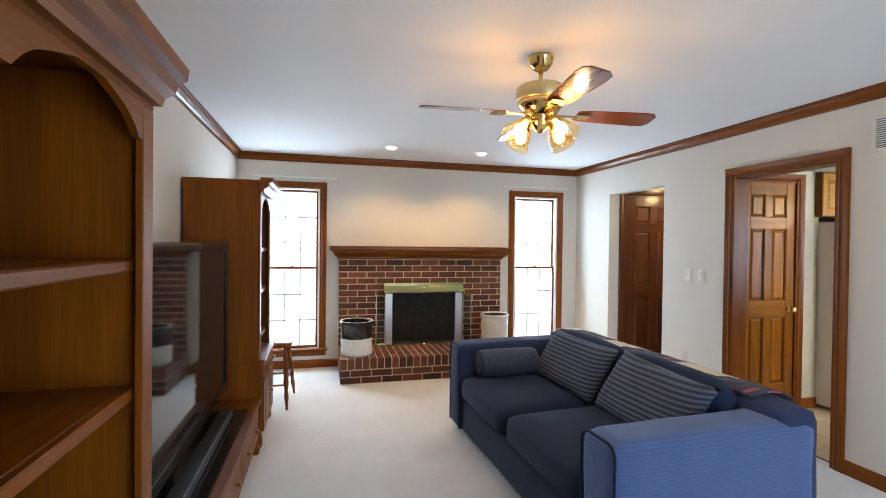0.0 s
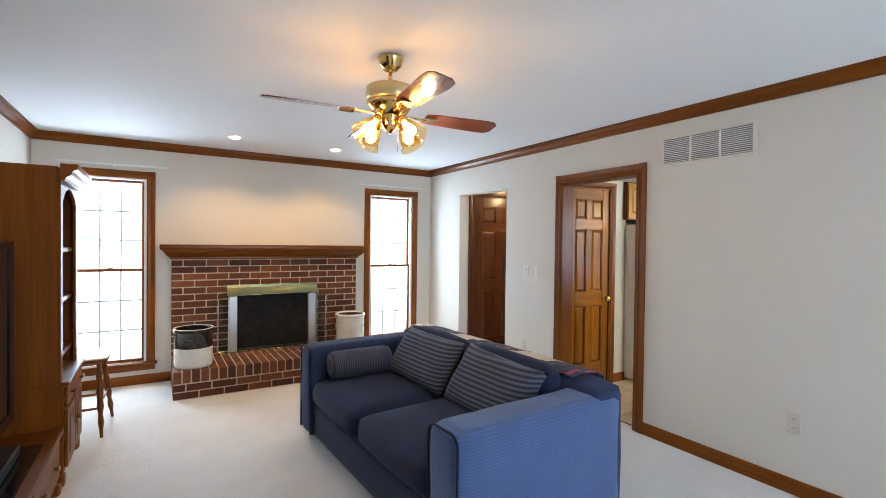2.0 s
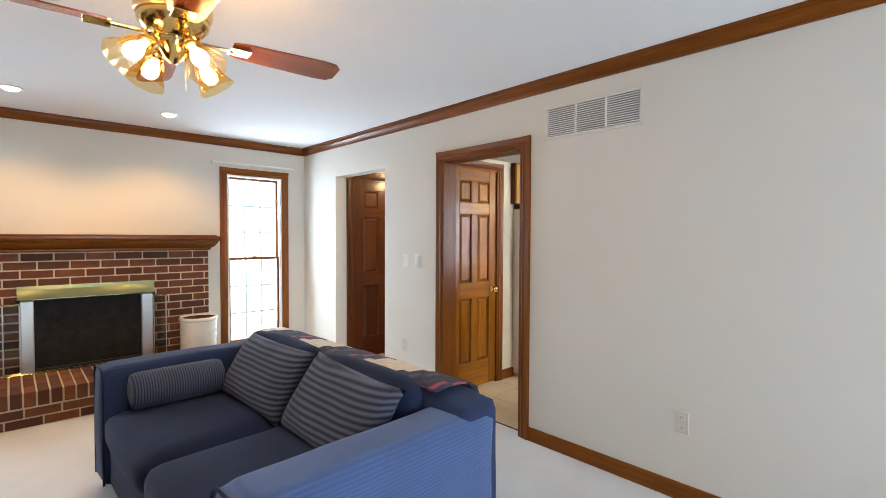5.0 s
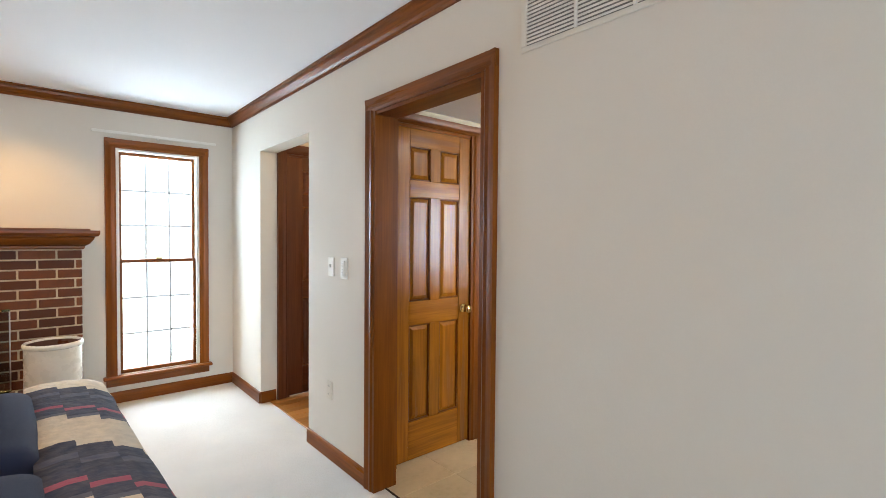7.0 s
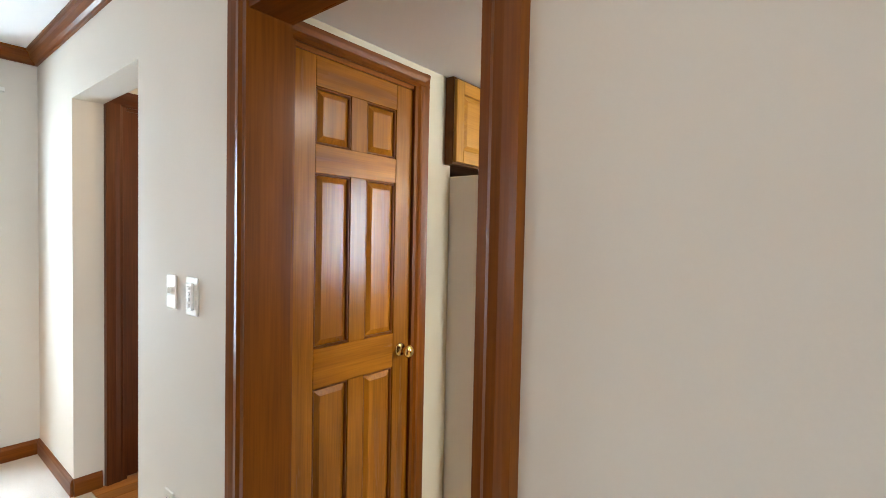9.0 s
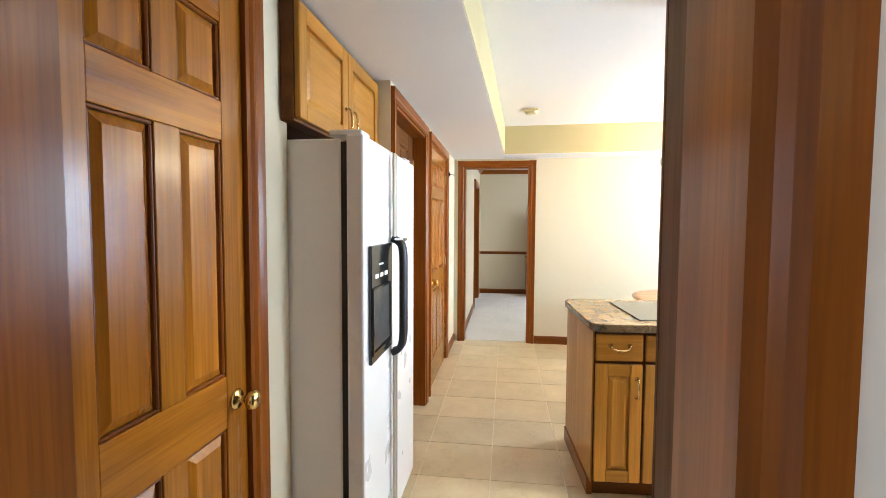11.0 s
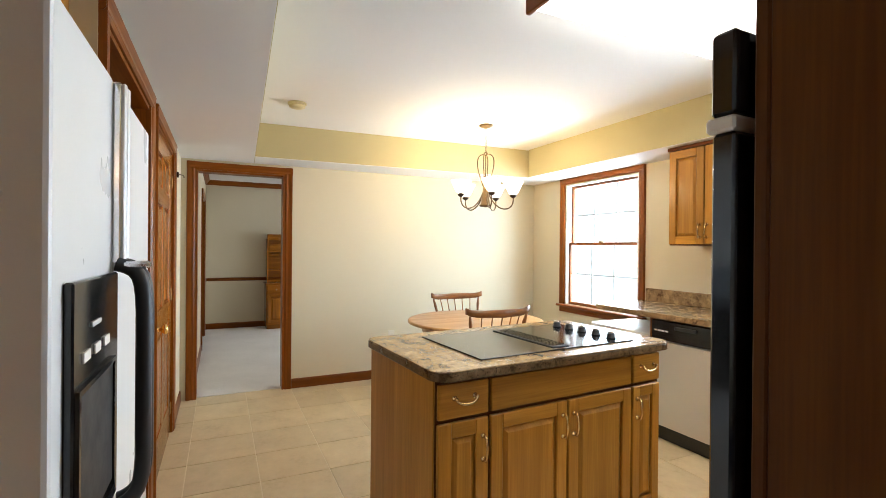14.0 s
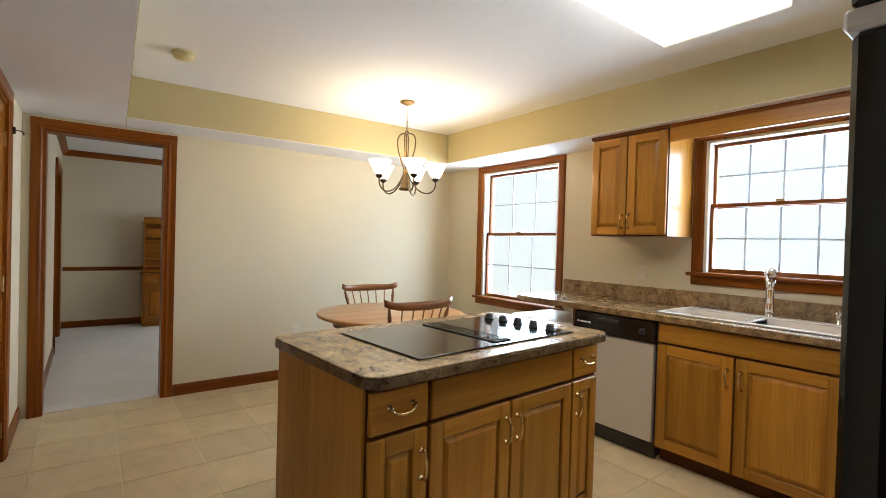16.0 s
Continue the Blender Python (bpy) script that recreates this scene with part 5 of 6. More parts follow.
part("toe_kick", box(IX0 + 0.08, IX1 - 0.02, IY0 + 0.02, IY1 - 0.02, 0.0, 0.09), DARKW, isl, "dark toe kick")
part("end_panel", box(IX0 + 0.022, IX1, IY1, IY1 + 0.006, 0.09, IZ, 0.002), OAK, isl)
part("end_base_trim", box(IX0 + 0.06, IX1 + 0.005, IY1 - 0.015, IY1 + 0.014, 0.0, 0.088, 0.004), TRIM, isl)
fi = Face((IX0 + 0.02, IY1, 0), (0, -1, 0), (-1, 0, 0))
# Thin sheet darker than the doors, seen in the gaps between them
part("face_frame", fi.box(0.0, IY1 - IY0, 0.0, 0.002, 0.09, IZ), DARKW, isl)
fd = Face((IX0 + 0.018, IY1, 0), (0, -1, 0), (-1, 0, 0))
for a, b in ((0.006, 0.232), (1.078, 1.270)):
    drawer(fd, a, b, 0.722, 0.857, isl, OAK)
part("false_front", fd.box(0.246, 1.064, 0, 0.02, 0.722, 0.857, 0.006, 2), OAK, isl)
cabinet_door(fd, 0.006, 0.232, 0.105, 0.706, isl, OAK, 0.206, 0.59)
cabinet_door(fd, 0.246, 0.650, 0.105, 0.706, isl, OAK, 0.624, 0.60)
cabinet_door(fd, 0.662, 1.064, 0.105, 0.706, isl, OAK, 0.688, 0.60)
cabinet_door(fd, 1.078, 1.270, 0.105, 0.706, isl, OAK, 1.104, 0.60)
top = thing("island_worktop", "mottled brown laminate worktop with rounded corners on the island", "worktop", (*IC, IZ))
part("edge_band", slab(rounded(7.27, 8.045, 1.61, 2.955, 0.07), IZ + 0.001, 0.908, 0.003), LAMEDGE, top, "dark brown laminate edge band")
part("surface", slab(rounded(7.272, 8.043, 1.612, 2.953, 0.069), 0.9082, 0.915, 0.003), LAMINATE, top)
ct = thing("cooktop", "black glass downdraft cooktop set into the island worktop", "cooktop", (*IC, 0.915))
part("glass", box(7.367, 7.91, 1.782, 2.70, 0.9155, 0.922, 0.002), BLACKG, ct)
vt = part("downdraft_vent", box(7.40, 7.875, 2.185, 2.285, 0.9223, 0.927, 0.002), BLACKM, ct, "black slotted downdraft vent")
for i in range(6):
    part("vent_bar", box(7.415, 7.86, 2.192 + i * 0.0145, 2.198 + i * 0.0145, 0.9272, 0.9295), BLACKG, vt)
for i in range(5):
    x = 7.44 + i * 0.098
    part("control_knob", lathe([(0.024, 0.0), (0.026, 0.004), (0.020, 0.008), (0.020, 0.022), (0.016, 0.027), (0.0, 0.028)], (x, 1.865, 0.9223), 18), BLACKM, ct, "black cooktop knob with chrome ring", True)
    part("knob_grip", box(x - 0.019, x + 0.019, 1.861, 1.869, 0.9495, 0.957, 0.002), CHROME, ct)
for ob in (isl, top, ct):
    ob.rotation_euler.z = SKEW

# run of base cabinets under the windows
CY = 0.785
south = Face((8.15, CY - 0.02, 0), (-1, 0, 0), (0, 1, 0))
sc = thing("sink_cabinet", "honey wood sink base cabinet with two raised-panel doors", "cabinet", (7.06, 0.45, 0))
part("body", box(6.60, 7.515, KY0 + 0.003, CY - 0.022, 0.09, 0.874, 0.002), OAK, sc)
part("toe_kick", box(6.60, 7.515, KY0 + 0.003, CY - 0.09, 0.0, 0.09), DARKW, sc, "dark toe kick")
part("face_frame", box(6.60, 7.515, CY - 0.022, CY - 0.02, 0.09, 0.874), DARKW, sc)
part("false_front", south.box(8.15 - 7.507, 8.15 - 6.612, 0, 0.02, 0.751, 0.864, 0.006, 2), OAK, sc)
cabinet_door(south, 8.15 - 7.507, 8.15 - 7.082, 0.105, 0.736, sc, OAK, 8.15 - 7.110, 0.62)
cabinet_door(south, 8.15 - 7.070, 8.15 - 6.612, 0.105, 0.736, sc, OAK, 8.15 - 7.042, 0.62)
cc = thing("corner_cabinet", "honey wood base cabinet in the kitchen corner", "cabinet", (6.0, 0.45, 0))
part("body", box(KX0 + 0.003, 6.597, KY0 + 0.003, CY - 0.022, 0.0, 0.874, 0.002), OAK, cc)
dw = thing("dishwasher", "dishwasher with steel door and black control panel", "dishwasher", (7.83, 0.45, 0))
part("tub", box(7.522, 8.125, KY0 + 0.003, CY - 0.03, 0.02, 0.871), BLACKM, dw)
part("door_panel", box(7.530, 8.118, CY - 0.03, CY + 0.004, 0.115, 0.721, 0.004), surface("pale_steel_panel", (0.60, 0.57, 0.52), 0.38, 0.35, 0.03, 2, 200, 0.05), dw, "pale steel door panel")
cp = part("control_panel", box(7.526, 8.122, CY - 0.03, CY + 0.012, 0.728, 0.868, 0.006), BLACKG, dw, "black control panel")
part("latch_handle", box(7.76, 7.92, CY + 0.012, CY + 0.024, 0.816, 0.841, 0.004), BLACKM, cp)
part("dial", lathe([(0.02, 0), (0.02, 0.012), (0.0, 0.014)], (7.60, CY + 0.012, 0.796), 16, "y"), BLACKM, cp, "", True)
for i in range(4):
    part("button", box(7.98 + i * 0.03, 8.0 + i * 0.03, CY + 0.012, CY + 0.016, 0.791, 0.801), FRIDGES, cp)
part("kick_plate", box(7.53, 8.118, CY - 0.07, CY - 0.05, 0.0, 0.112), BLACKM, dw, "black kick plate")
part("end_panel", box(8.126, 8.146, KY0 + 0.003, CY - 0.005, 0.0, 0.874, 0.002), TRIM, dw, "stained wood end panel")
wt = thing("long_worktop", "mottled brown laminate worktop with backsplash below the windows", "worktop", (7.3, 0.48, 0.876))
SKX0, SKX1, SKY0, SKY1 = 6.62, 7.56, 0.245, 0.715
part("front_strip", box(KX0 + 0.003, 8.0, SKY1 - 0.015, 0.805, 0.876, 0.916, 0.004), LAMINATE, wt)
part("back_strip", box(KX0 + 0.003, 8.0, KY0 + 0.003, SKY0 + 0.015, 0.8765, 0.9155), LAMINATE, wt)
part("end_piece", slab([(SKX1 - 0.015, KY0 + 0.003), (8.735, KY0 + 0.003), (8.745, 0.70), (8.70, 0.78), (8.62, 0.8052), (SKX1 - 0.015, 0.8052)], 0.8763, 0.9163, 0.003), LAMINATE, wt)
part("corner_piece", box(KX0 + 0.003, SKX0 + 0.015, SKY0 + 0.014, SKY1 - 0.014, 0.8763, 0.916), LAMINATE, wt)
part("backsplash", box(KX0 + 0.003, 8.70, KY0 + 0.0025, KY0 + 0.022, 0.9165, 1.028, 0.003), LAMINATE, wt)
sk = thing("sink", "white enamel double sink set into the worktop", "sink", (7.09, 0.48, 0.916))
bm = bmesh.new()
add_box(bm, SKX0, SKX1, SKY0, SKY0 + 0.09, 0.9175, 0.928, 0.004)
add_box(bm, SKX0, SKX1, SKY1 - 0.035, SKY1, 0.9175, 0.928, 0.004)
add_box(bm, SKX0, SKX0 + 0.035, SKY0 + 0.09, SKY1 - 0.035, 0.9175, 0.9275)
add_box(bm, SKX1 - 0.035, SKX1, SKY0 + 0.09, SKY1 - 0.035, 0.9175, 0.9275)
part("rim", bm, SINKW, sk)
part("divider", box(7.075, 7.105, SKY0 + 0.09, SKY1 - 0.035, 0.816, 0.921, 0.008), SINKW, sk)
for x0, x1 in ((SKX0 + 0.035, 7.075), (7.105, SKX1 - 0.035)):
    bw = part("bowl", boxes((x0, x1, SKY0 + 0.085, SKY0 + 0.09, 0.736, 0.9175), (x0, x1, SKY1 - 0.035, SKY1 - 0.03, 0.736, 0.9175), (x0 - 0.004, x0, SKY0 + 0.085, SKY1 - 0.03, 0.736, 0.9175), (x1, x1 + 0.004, SKY0 + 0.085, SKY1 - 0.03, 0.736, 0.9175), (x0, x1, SKY0 + 0.09, SKY1 - 0.035, 0.731, 0.736)), SINKW, sk)
    part("drain", lathe([(0.04, 0.0), (0.042, 0.003), (0.02, 0.001), (0.0, 0.0)], ((x0 + x1) / 2, 0.5, 0.7365), 18), CHROME, bw, "chrome drain", True)
fc = thing("kitchen_faucet", "chrome single-lever kitchen faucet behind the sink", "faucet", (7.08, 0.29, 0.928))
part("base_plate", lathe([(0.034, 0), (0.034, 0.006), (0.024, 0.014)], (7.08, 0.29, 0.928), 20), CHROME, fc, "", True)
part("body", tube([(7.08, 0.29, 0.936), (7.078, 0.295, 1.016), (7.072, 0.31, 1.096), (7.060, 0.335, 1.151)], 0.022, 14, [1.116, 1.016, 0.966, 0.916]), CHROME, fc, "", True)
part("spray_head", tube([(7.062, 0.33, 1.141), (7.045, 0.375, 1.201), (7.03, 0.42, 1.216), (7.02, 0.455, 1.196)], 0.02, 14, [0.916, 0.966, 1.116, 1.266]), CHROME, fc, "", True)
part("lever", tube([(7.085, 0.288, 1.086), (7.10, 0.275, 1.146), (7.115, 0.26, 1.206)], 0.011, 10, [1.5, 1.016, 0.816]), CHROME, fc, "", True)
sd = thing("soap_dispenser", "small chrome soap dispenser at the sink", "dispenser", (6.75, 0.29, 0.928))
part("pump_body", lathe([(0.02, 0), (0.02, 0.005), (0.013, 0.01), (0.013, 0.06), (0.016, 0.065), (0.012, 0.075), (0.0, 0.076)], (6.75, 0.29, 0.928), 16), CHROME, sd, "", True)
part("spout", tube([(6.75, 0.29, 0.994), (6.75, 0.33, 1.001), (6.75, 0.345, 0.991)], 0.006), CHROME, sd, "", True)
ds = thing("desk_shelf", "low cream shelf beyond the end of the worktop", "shelf", (8.45, 0.45, 0.0))
part("board", slab(rounded(8.15, 8.80, KY0 + 0.03, 0.76, 0.05), 0.715, 0.745), WHITEP, ds)
for x in (8.19, 8.70):
    part("bracket", box(x, x + 0.02, KY0 + 0.004, 0.68, 0.0, 0.715, 0.003), TRIM, ds)

# wall cabinet and valance
wc = thing("wall_cabinet", "honey wood wall cabinet with two doors beside the sink window", "cabinet", (7.9, 0.35, 1.4))
part("body", box(7.607, 8.194, KY0 + 0.003, 0.519, 1.405, 2.135, 0.002), OAK, wc)
part("face_frame", box(7.607, 8.194, 0.519, 0.521, 1.405, 2.135), DARKW, wc)
wf = Face((8.194, 0.521, 0), (-1, 0, 0), (0, 1, 0))
cabinet_door(wf, 0.006, 0.289, 1.415, 2.115, wc, OAK, 0.267, 1.51)
cabinet_door(wf, 0.298, 0.581, 1.415, 2.115, wc, OAK, 0.320, 1.51)
part("top_trim", box(7.60, 8.20, 0.521, 0.548, 2.122, 2.145, 0.004), TRIM, wc)
va = thing("window_valance", "plain honey wood valance board over the sink window", "valance", (7.05, 0.53, 2.0))
part("board", box(6.30, 7.605, 0.512, 0.532, 2.03, 2.135, 0.003), OAK, va)
part("top_trim", box(6.30, 7.599, 0.532, 0.546, 2.122, 2.145, 0.004), TRIM, va)
po = thing("wall_outlet", "ivory outlet plate below the wall cabinet", "outlet", (7.98, KY0, 1.12))
part("plate", box(7.94, 8.02, KY0 + 0.0005, KY0 + 0.007, 1.07, 1.185, 0.003), IVORY, po)
for z in (1.10, 1.153):
    part("socket", box(7.963, 7.997, KY0 + 0.006, KY0 + 0.0095, z - 0.014, z + 0.014, 0.003), IVORY, po)
pe = thing("wall_outlet", "ivory outlet plate low on the kitchen wall by the table", "outlet", (KX1, 2.0, 0.44))
part("plate", box(KX1 - 0.007, KX1 - 0.0005, 1.965, 2.035, 0.38, 0.495, 0.003), IVORY, pe)
for z in (0.412, 0.463):
    part("socket", box(KX1 - 0.0095, KX1 - 0.006, 1.983, 2.017, z - 0.014, z + 0.014, 0.003), IVORY, pe)

# refrigerator in its alcove
fr = thing("refrigerator", "white side-by-side refrigerator with black dispenser and grey side", "refrigerator", (6.92, 4.3, 0))
part("cabinet_body", box(6.462, 7.378, 3.965, 4.78, 0.03, 1.685, 0.006), FRIDGES, fr, "grey textured side")
part("gasket", box(6.468, 7.372, 3.945, 3.9648, 0.10, 1.675), BLACKM, fr)
ld = part("freezer_door", box(6.462, 6.852, 3.885, 3.945, 0.09, 1.70, 0.008, 2), FRIDGEW, fr)
rd = part("fridge_door", box(6.866, 7.378, 3.885, 3.945, 0.09, 1.70, 0.008, 2), FRIDGEW, fr)
part("hinge_cover", box(6.50, 6.60, 3.90, 4.02, 1.7005, 1.722, 0.006), FRIDGEW, fr)
part("hinge_cover", box(7.24, 7.34, 3.90, 4.02, 1.7005, 1.722, 0.006), FRIDGEW, fr)
part("toe_grille", box(6.47, 7.37, 3.92, 3.96, 0.0, 0.085), BLACKM, fr, "black toe grille")
dp = part("dispenser", box(6.515, 6.832, 3.872, 3.8845, 0.895, 1.32, 0.003), BLACKG, ld, "black ice and water dispenser")
part("recess", box(6.53, 6.77, 3.8695, 3.8718, 0.945, 1.16), BLACKM, ld)
part("recess_lip", boxes((6.52, 6.78, 3.866, 3.8715, 1.16, 1.168), (6.52, 6.53, 3.866, 3.8715, 0.935, 1.16), (6.77, 6.78, 3.866, 3.8715, 0.935, 1.16), (6.52, 6.78, 3.866, 3.8715, 0.925, 0.935)), BLACKG, ld)
for i in range(3):
    part("control_key", box(6.56 + i * 0.07, 6.60 + i * 0.07, 3.869, 3.8716, 1.20, 1.215), FRIDGES, ld)
part("badge", box(6.615, 6.675, 3.8695, 3.8716, 1.245, 1.252), FRIDGEW, ld)
for x, dr in ((6.836, ld), (6.872, rd)):
    for z0, z1 in ((1.335, 1.69), (0.11, 0.86)):
        part("trim_bar", box(x, x + 0.012, 3.868, 3.884, z0, z1, 0.004), CHROME, dr, "bright metal edge bar")
        part("trim_bar", box(x + 0.001, x + 0.011, 3.8605, 3.8685, z0 + 0.002, z1 - 0.002, 0.003), STEEL, dr)
    hp = curve((x + 0.006, 3.876, 1.335), (x + 0.006, 3.835, 1.325), (x + 0.006, 3.832, 1.31), (x + 0.006, 3.83, 1.24), 6) + curve((x + 0.006, 3.83, 1.2), (x + 0.006, 3.83, 1.1), (x + 0.006, 3.83, 1.0), (x + 0.006, 3.83, 0.95), 4) + curve((x + 0.006, 3.832, 0.92), (x + 0.006, 3.835, 0.88), (x + 0.006, 3.85, 0.865), (x + 0.006, 3.876, 0.858), 6)
    hd = part("door_handle", tube(hp, 0.0145, 10), BLACKM, dr, "black bowed door handle", True)
    part("chrome_cap", box(x - 0.008, x + 0.020, 3.822, 3.866, 1.326, 1.34, 0.004), CHROME, hd, "chrome handle cap")
fr.location += Vector((-0.047, -0.055, 0))
fr.scale.x = 0.95
uf = thing("fridge_wall_cabinet", "honey wood cabinet with two doors above the refrigerator", "cabinet", (6.95, 4.3, 1.75))
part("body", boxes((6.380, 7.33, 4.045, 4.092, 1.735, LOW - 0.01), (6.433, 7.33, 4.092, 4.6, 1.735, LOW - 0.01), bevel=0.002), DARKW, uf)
uff = Face((6.377, 4.045, 0), (1, 0, 0), (0, -1, 0))
cabinet_door(uff, 0.008, 0.478, 1.745, 2.125, uf, OAK, 0.448, 1.83)
cabinet_door(uff, 0.488, 0.955, 1.745, 2.125, uf, OAK, 0.518, 1.83)

# tall oven cabinet beside the doorway
ov = thing("oven_cabinet", "tall dark-stained wood oven cabinet", "cabinet", (5.8, 2.64, 0))
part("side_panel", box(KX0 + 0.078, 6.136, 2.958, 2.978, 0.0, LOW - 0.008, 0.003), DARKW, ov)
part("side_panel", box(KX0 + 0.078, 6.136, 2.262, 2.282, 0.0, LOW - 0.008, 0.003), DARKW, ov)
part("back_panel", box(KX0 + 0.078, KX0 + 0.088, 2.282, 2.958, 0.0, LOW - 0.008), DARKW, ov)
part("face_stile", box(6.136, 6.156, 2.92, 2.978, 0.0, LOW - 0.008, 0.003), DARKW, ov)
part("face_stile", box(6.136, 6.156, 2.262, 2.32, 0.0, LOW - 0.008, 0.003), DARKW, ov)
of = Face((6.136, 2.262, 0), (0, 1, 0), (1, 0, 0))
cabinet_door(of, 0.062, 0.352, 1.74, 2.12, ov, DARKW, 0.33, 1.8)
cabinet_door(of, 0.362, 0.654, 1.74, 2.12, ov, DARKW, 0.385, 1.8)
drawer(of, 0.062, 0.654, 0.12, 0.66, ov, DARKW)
wo = thing("wall_oven", "black built-in double wall oven with pale handles", "oven", (5.9, 2.62, 0.7))
part("housing", box(5.60, 6.15, 2.335, 2.905, 0.70, 1.70), BLACKM, wo)
part("lower_door", box(6.1565, 6.196, 2.325, 2.945, 0.72, 1.548, 0.006), BLACKG, wo)
part("upper_panel", box(6.1565, 6.198, 2.325, 2.945, 1.572, 1.70, 0.006), BLACKG, wo)
part("handle", box(6.1565, 6.203, 2.33, 2.948, 1.5485, 1.5715, 0.004), WHITEP, wo, "pale bar handle")
part("lower_lip", box(6.1565, 6.204, 2.335, 2.94, 0.70, 0.717, 0.003), WHITEP, wo, "pale lower trim")

ov.location += Vector((-0.066, 0.011, 0))
wo.location += Vector((-0.026, 0.018, 0))

# table and chairs
TX, TY = 9.33, 1.585
tb = thing("dining_table", "round maple kitchen table with turned legs", "table", (TX, TY, 0))
part("tabletop", lathe([(0.0, 0.712), (0.585, 0.712), (0.598, 0.718), (0.602, 0.728), (0.596, 0.738), (0.58, 0.741), (0.0, 0.741)], (TX, TY, 0), 56), TABLEW[1], tb, "", True)
part("apron", lathe([(0.46, 0.64), (0.475, 0.64), (0.475, 0.7115), (0.46, 0.7115)], (TX, TY, 0), 40), TABLEW[1], tb, "", True)
for k in range(4):
    a = radians(35 + 90 * k)
    x, y = TX + 0.40 * math.cos(a), TY + 0.40 * math.sin(a)
    part("leg", lathe([(0.018, 0.0), (0.024, 0.03), (0.02, 0.1), (0.032, 0.3), (0.022, 0.42), (0.036, 0.5), (0.024, 0.56), (0.036, 0.6), (0.036, 0.711)], (x, y, 0), 14), TABLEW[2], tb, "", True)
    part("corner_bracket", turned(box(x - 0.05, x + 0.05, y - 0.01, y + 0.01, 0.60, 0.70, 0.02), (x, y, 0.6), 0, 0, 35 + 90 * k + 90), TABLEW, tb)


def windsor_chair():
    ob = thing("windsor_chair", "dark maple spindle-back chair drawn up to the round table", "chair", (0, 0, 0), "chairs round the table")
    part("seat", cushion(-0.21, 0.21, -0.22, 0.22, 0.425, 0.465, 0.004, 0.018, 6), CHAIRW[0], ob, "", True)
    for sx, sy in ((-1, -1), (-1, 1), (1, -1), (1, 1)):
        pts = [Vector((0.14 * sx, 0.15 * sy, 0.43)).lerp(Vector((0.22 * sx, 0.21 * sy, 0.0)), i / 8) for i in range(9)]
        part("leg", tube(pts, 0.017, 10, [0.8, 1.0, 1.2, 0.9, 1.25, 1.1, 0.85, 0.75, 0.65]), CHAIRW[2], ob, "", True)
    for sy in (-1, 1):
        part("stretcher", tube([(0.19, 0.188 * sy, 0.17), (0, 0.188 * sy, 0.17), (-0.19, 0.188 * sy, 0.17)], 0.01, 8, [0.8, 1.3, 0.8]), CHAIRW[0], ob, "", True)
    part("stretcher", tube([(0, -0.188, 0.17), (0, 0, 0.17), (0, 0.188, 0.17)], 0.01, 8, [0.8, 1.3, 0.8]), CHAIRW[1], ob, "", True)
    n = 14

    def bow(s):
        return Vector((0.235 + 0.06 * (1 - s * s), 0.285 * s, 0.0))
    bm = bmesh.new()
    secs = []
    for i in range(n + 1):
        s = i / n * 2 - 1
        c = bow(s)
        z = 0.885 + 0.030 * abs(s) ** 6 + 0.012 * (1 - s * s)
        h = 0.030 + 0.012 * (1 - abs(s))
        secs.append([bm.verts.new(c + Vector((dx, 0, z - 0.886 + dz)) + Vector((0, 0, 0.876))) for dx, dz in ((-0.009, -h), (0.011, -h), (0.013, 0.012), (0.0, 0.02), (-0.011, 0.012))])
    for a, b in zip(secs, secs[1:]):
        for k in range(5):
            bm.faces.new((a[k], a[(k + 1) % 5], b[(k + 1) % 5], b[k])).smooth = True
    bm.faces.new(secs[0][::-1])
    bm.faces.new(secs[-1])
    bmesh.ops.recalc_face_normals(bm, faces=bm.faces[:])
    part("crest_rail", bm, CHAIRW[1], ob, "", False)
    for i in range(7):
        s = (i - 3) / 3 * 0.9
        b0 = Vector((0.185 - 0.04 * abs(s), 0.195 * s, 0.455))
        b1 = bow(s) + Vector((0, 0, 0.862))
        outer = i in (0, 6)
        part("back_post" if outer else "spindle", tube([b0.lerp(b1, k / 6) for k in range(7)], 0.013 if outer else 0.006, 8, [0.8, 1.3, 0.9, 1.3, 0.8, 1.2, 0.7] if outer else [0.9, 1.1, 1.2, 1.1, 1, 0.9, 0.8]), CHAIRW[2], ob, "", True)
    return ob


ch = windsor_chair()
ch.matrix_basis = pose(9.70, 1.46, 0, 0, 0, 0)
copy_thing(ch, pose(9.00, 1.70, 0, 0, 0, 180))

# chandelier
HX, HY = 9.223, 1.556
cd = thing("chandelier", "bronze chandelier with five white glass shades, lit", "chandelier", (HX, HY, CEIL))
part("canopy", lathe([(0.062, 0.0), (0.06, -0.012), (0.03, -0.025), (0.008, -0.03)], (HX, HY, CEIL), 24), AGEDB, cd, "", True)
for i in range(9):
    z = CEIL - 0.032 - i * 0.0235
    ring = [Vector((HX, HY, z - 0.012)) + (Vector((math.cos(t), 0, 1.5 * math.sin(t))) if i % 2 else Vector((0, math.cos(t), 1.5 * math.sin(t)))) * 0.008 for t in (2 * math.pi * j / 10 for j in range(11))]
    part("chain_link", tube(ring, 0.0018, 5), AGEDB, cd, "", True)
part("stem", lathe([(0.006, 1.76), (0.006, 2.20)], (HX, HY, 0), 10), AGEDB, cd, "", True)
part("top_cap", lathe([(0.004, 2.215), (0.016, 2.205), (0.022, 2.19), (0.012, 2.178)], (HX, HY, 0), 14), AGEDB, cd, "", True)
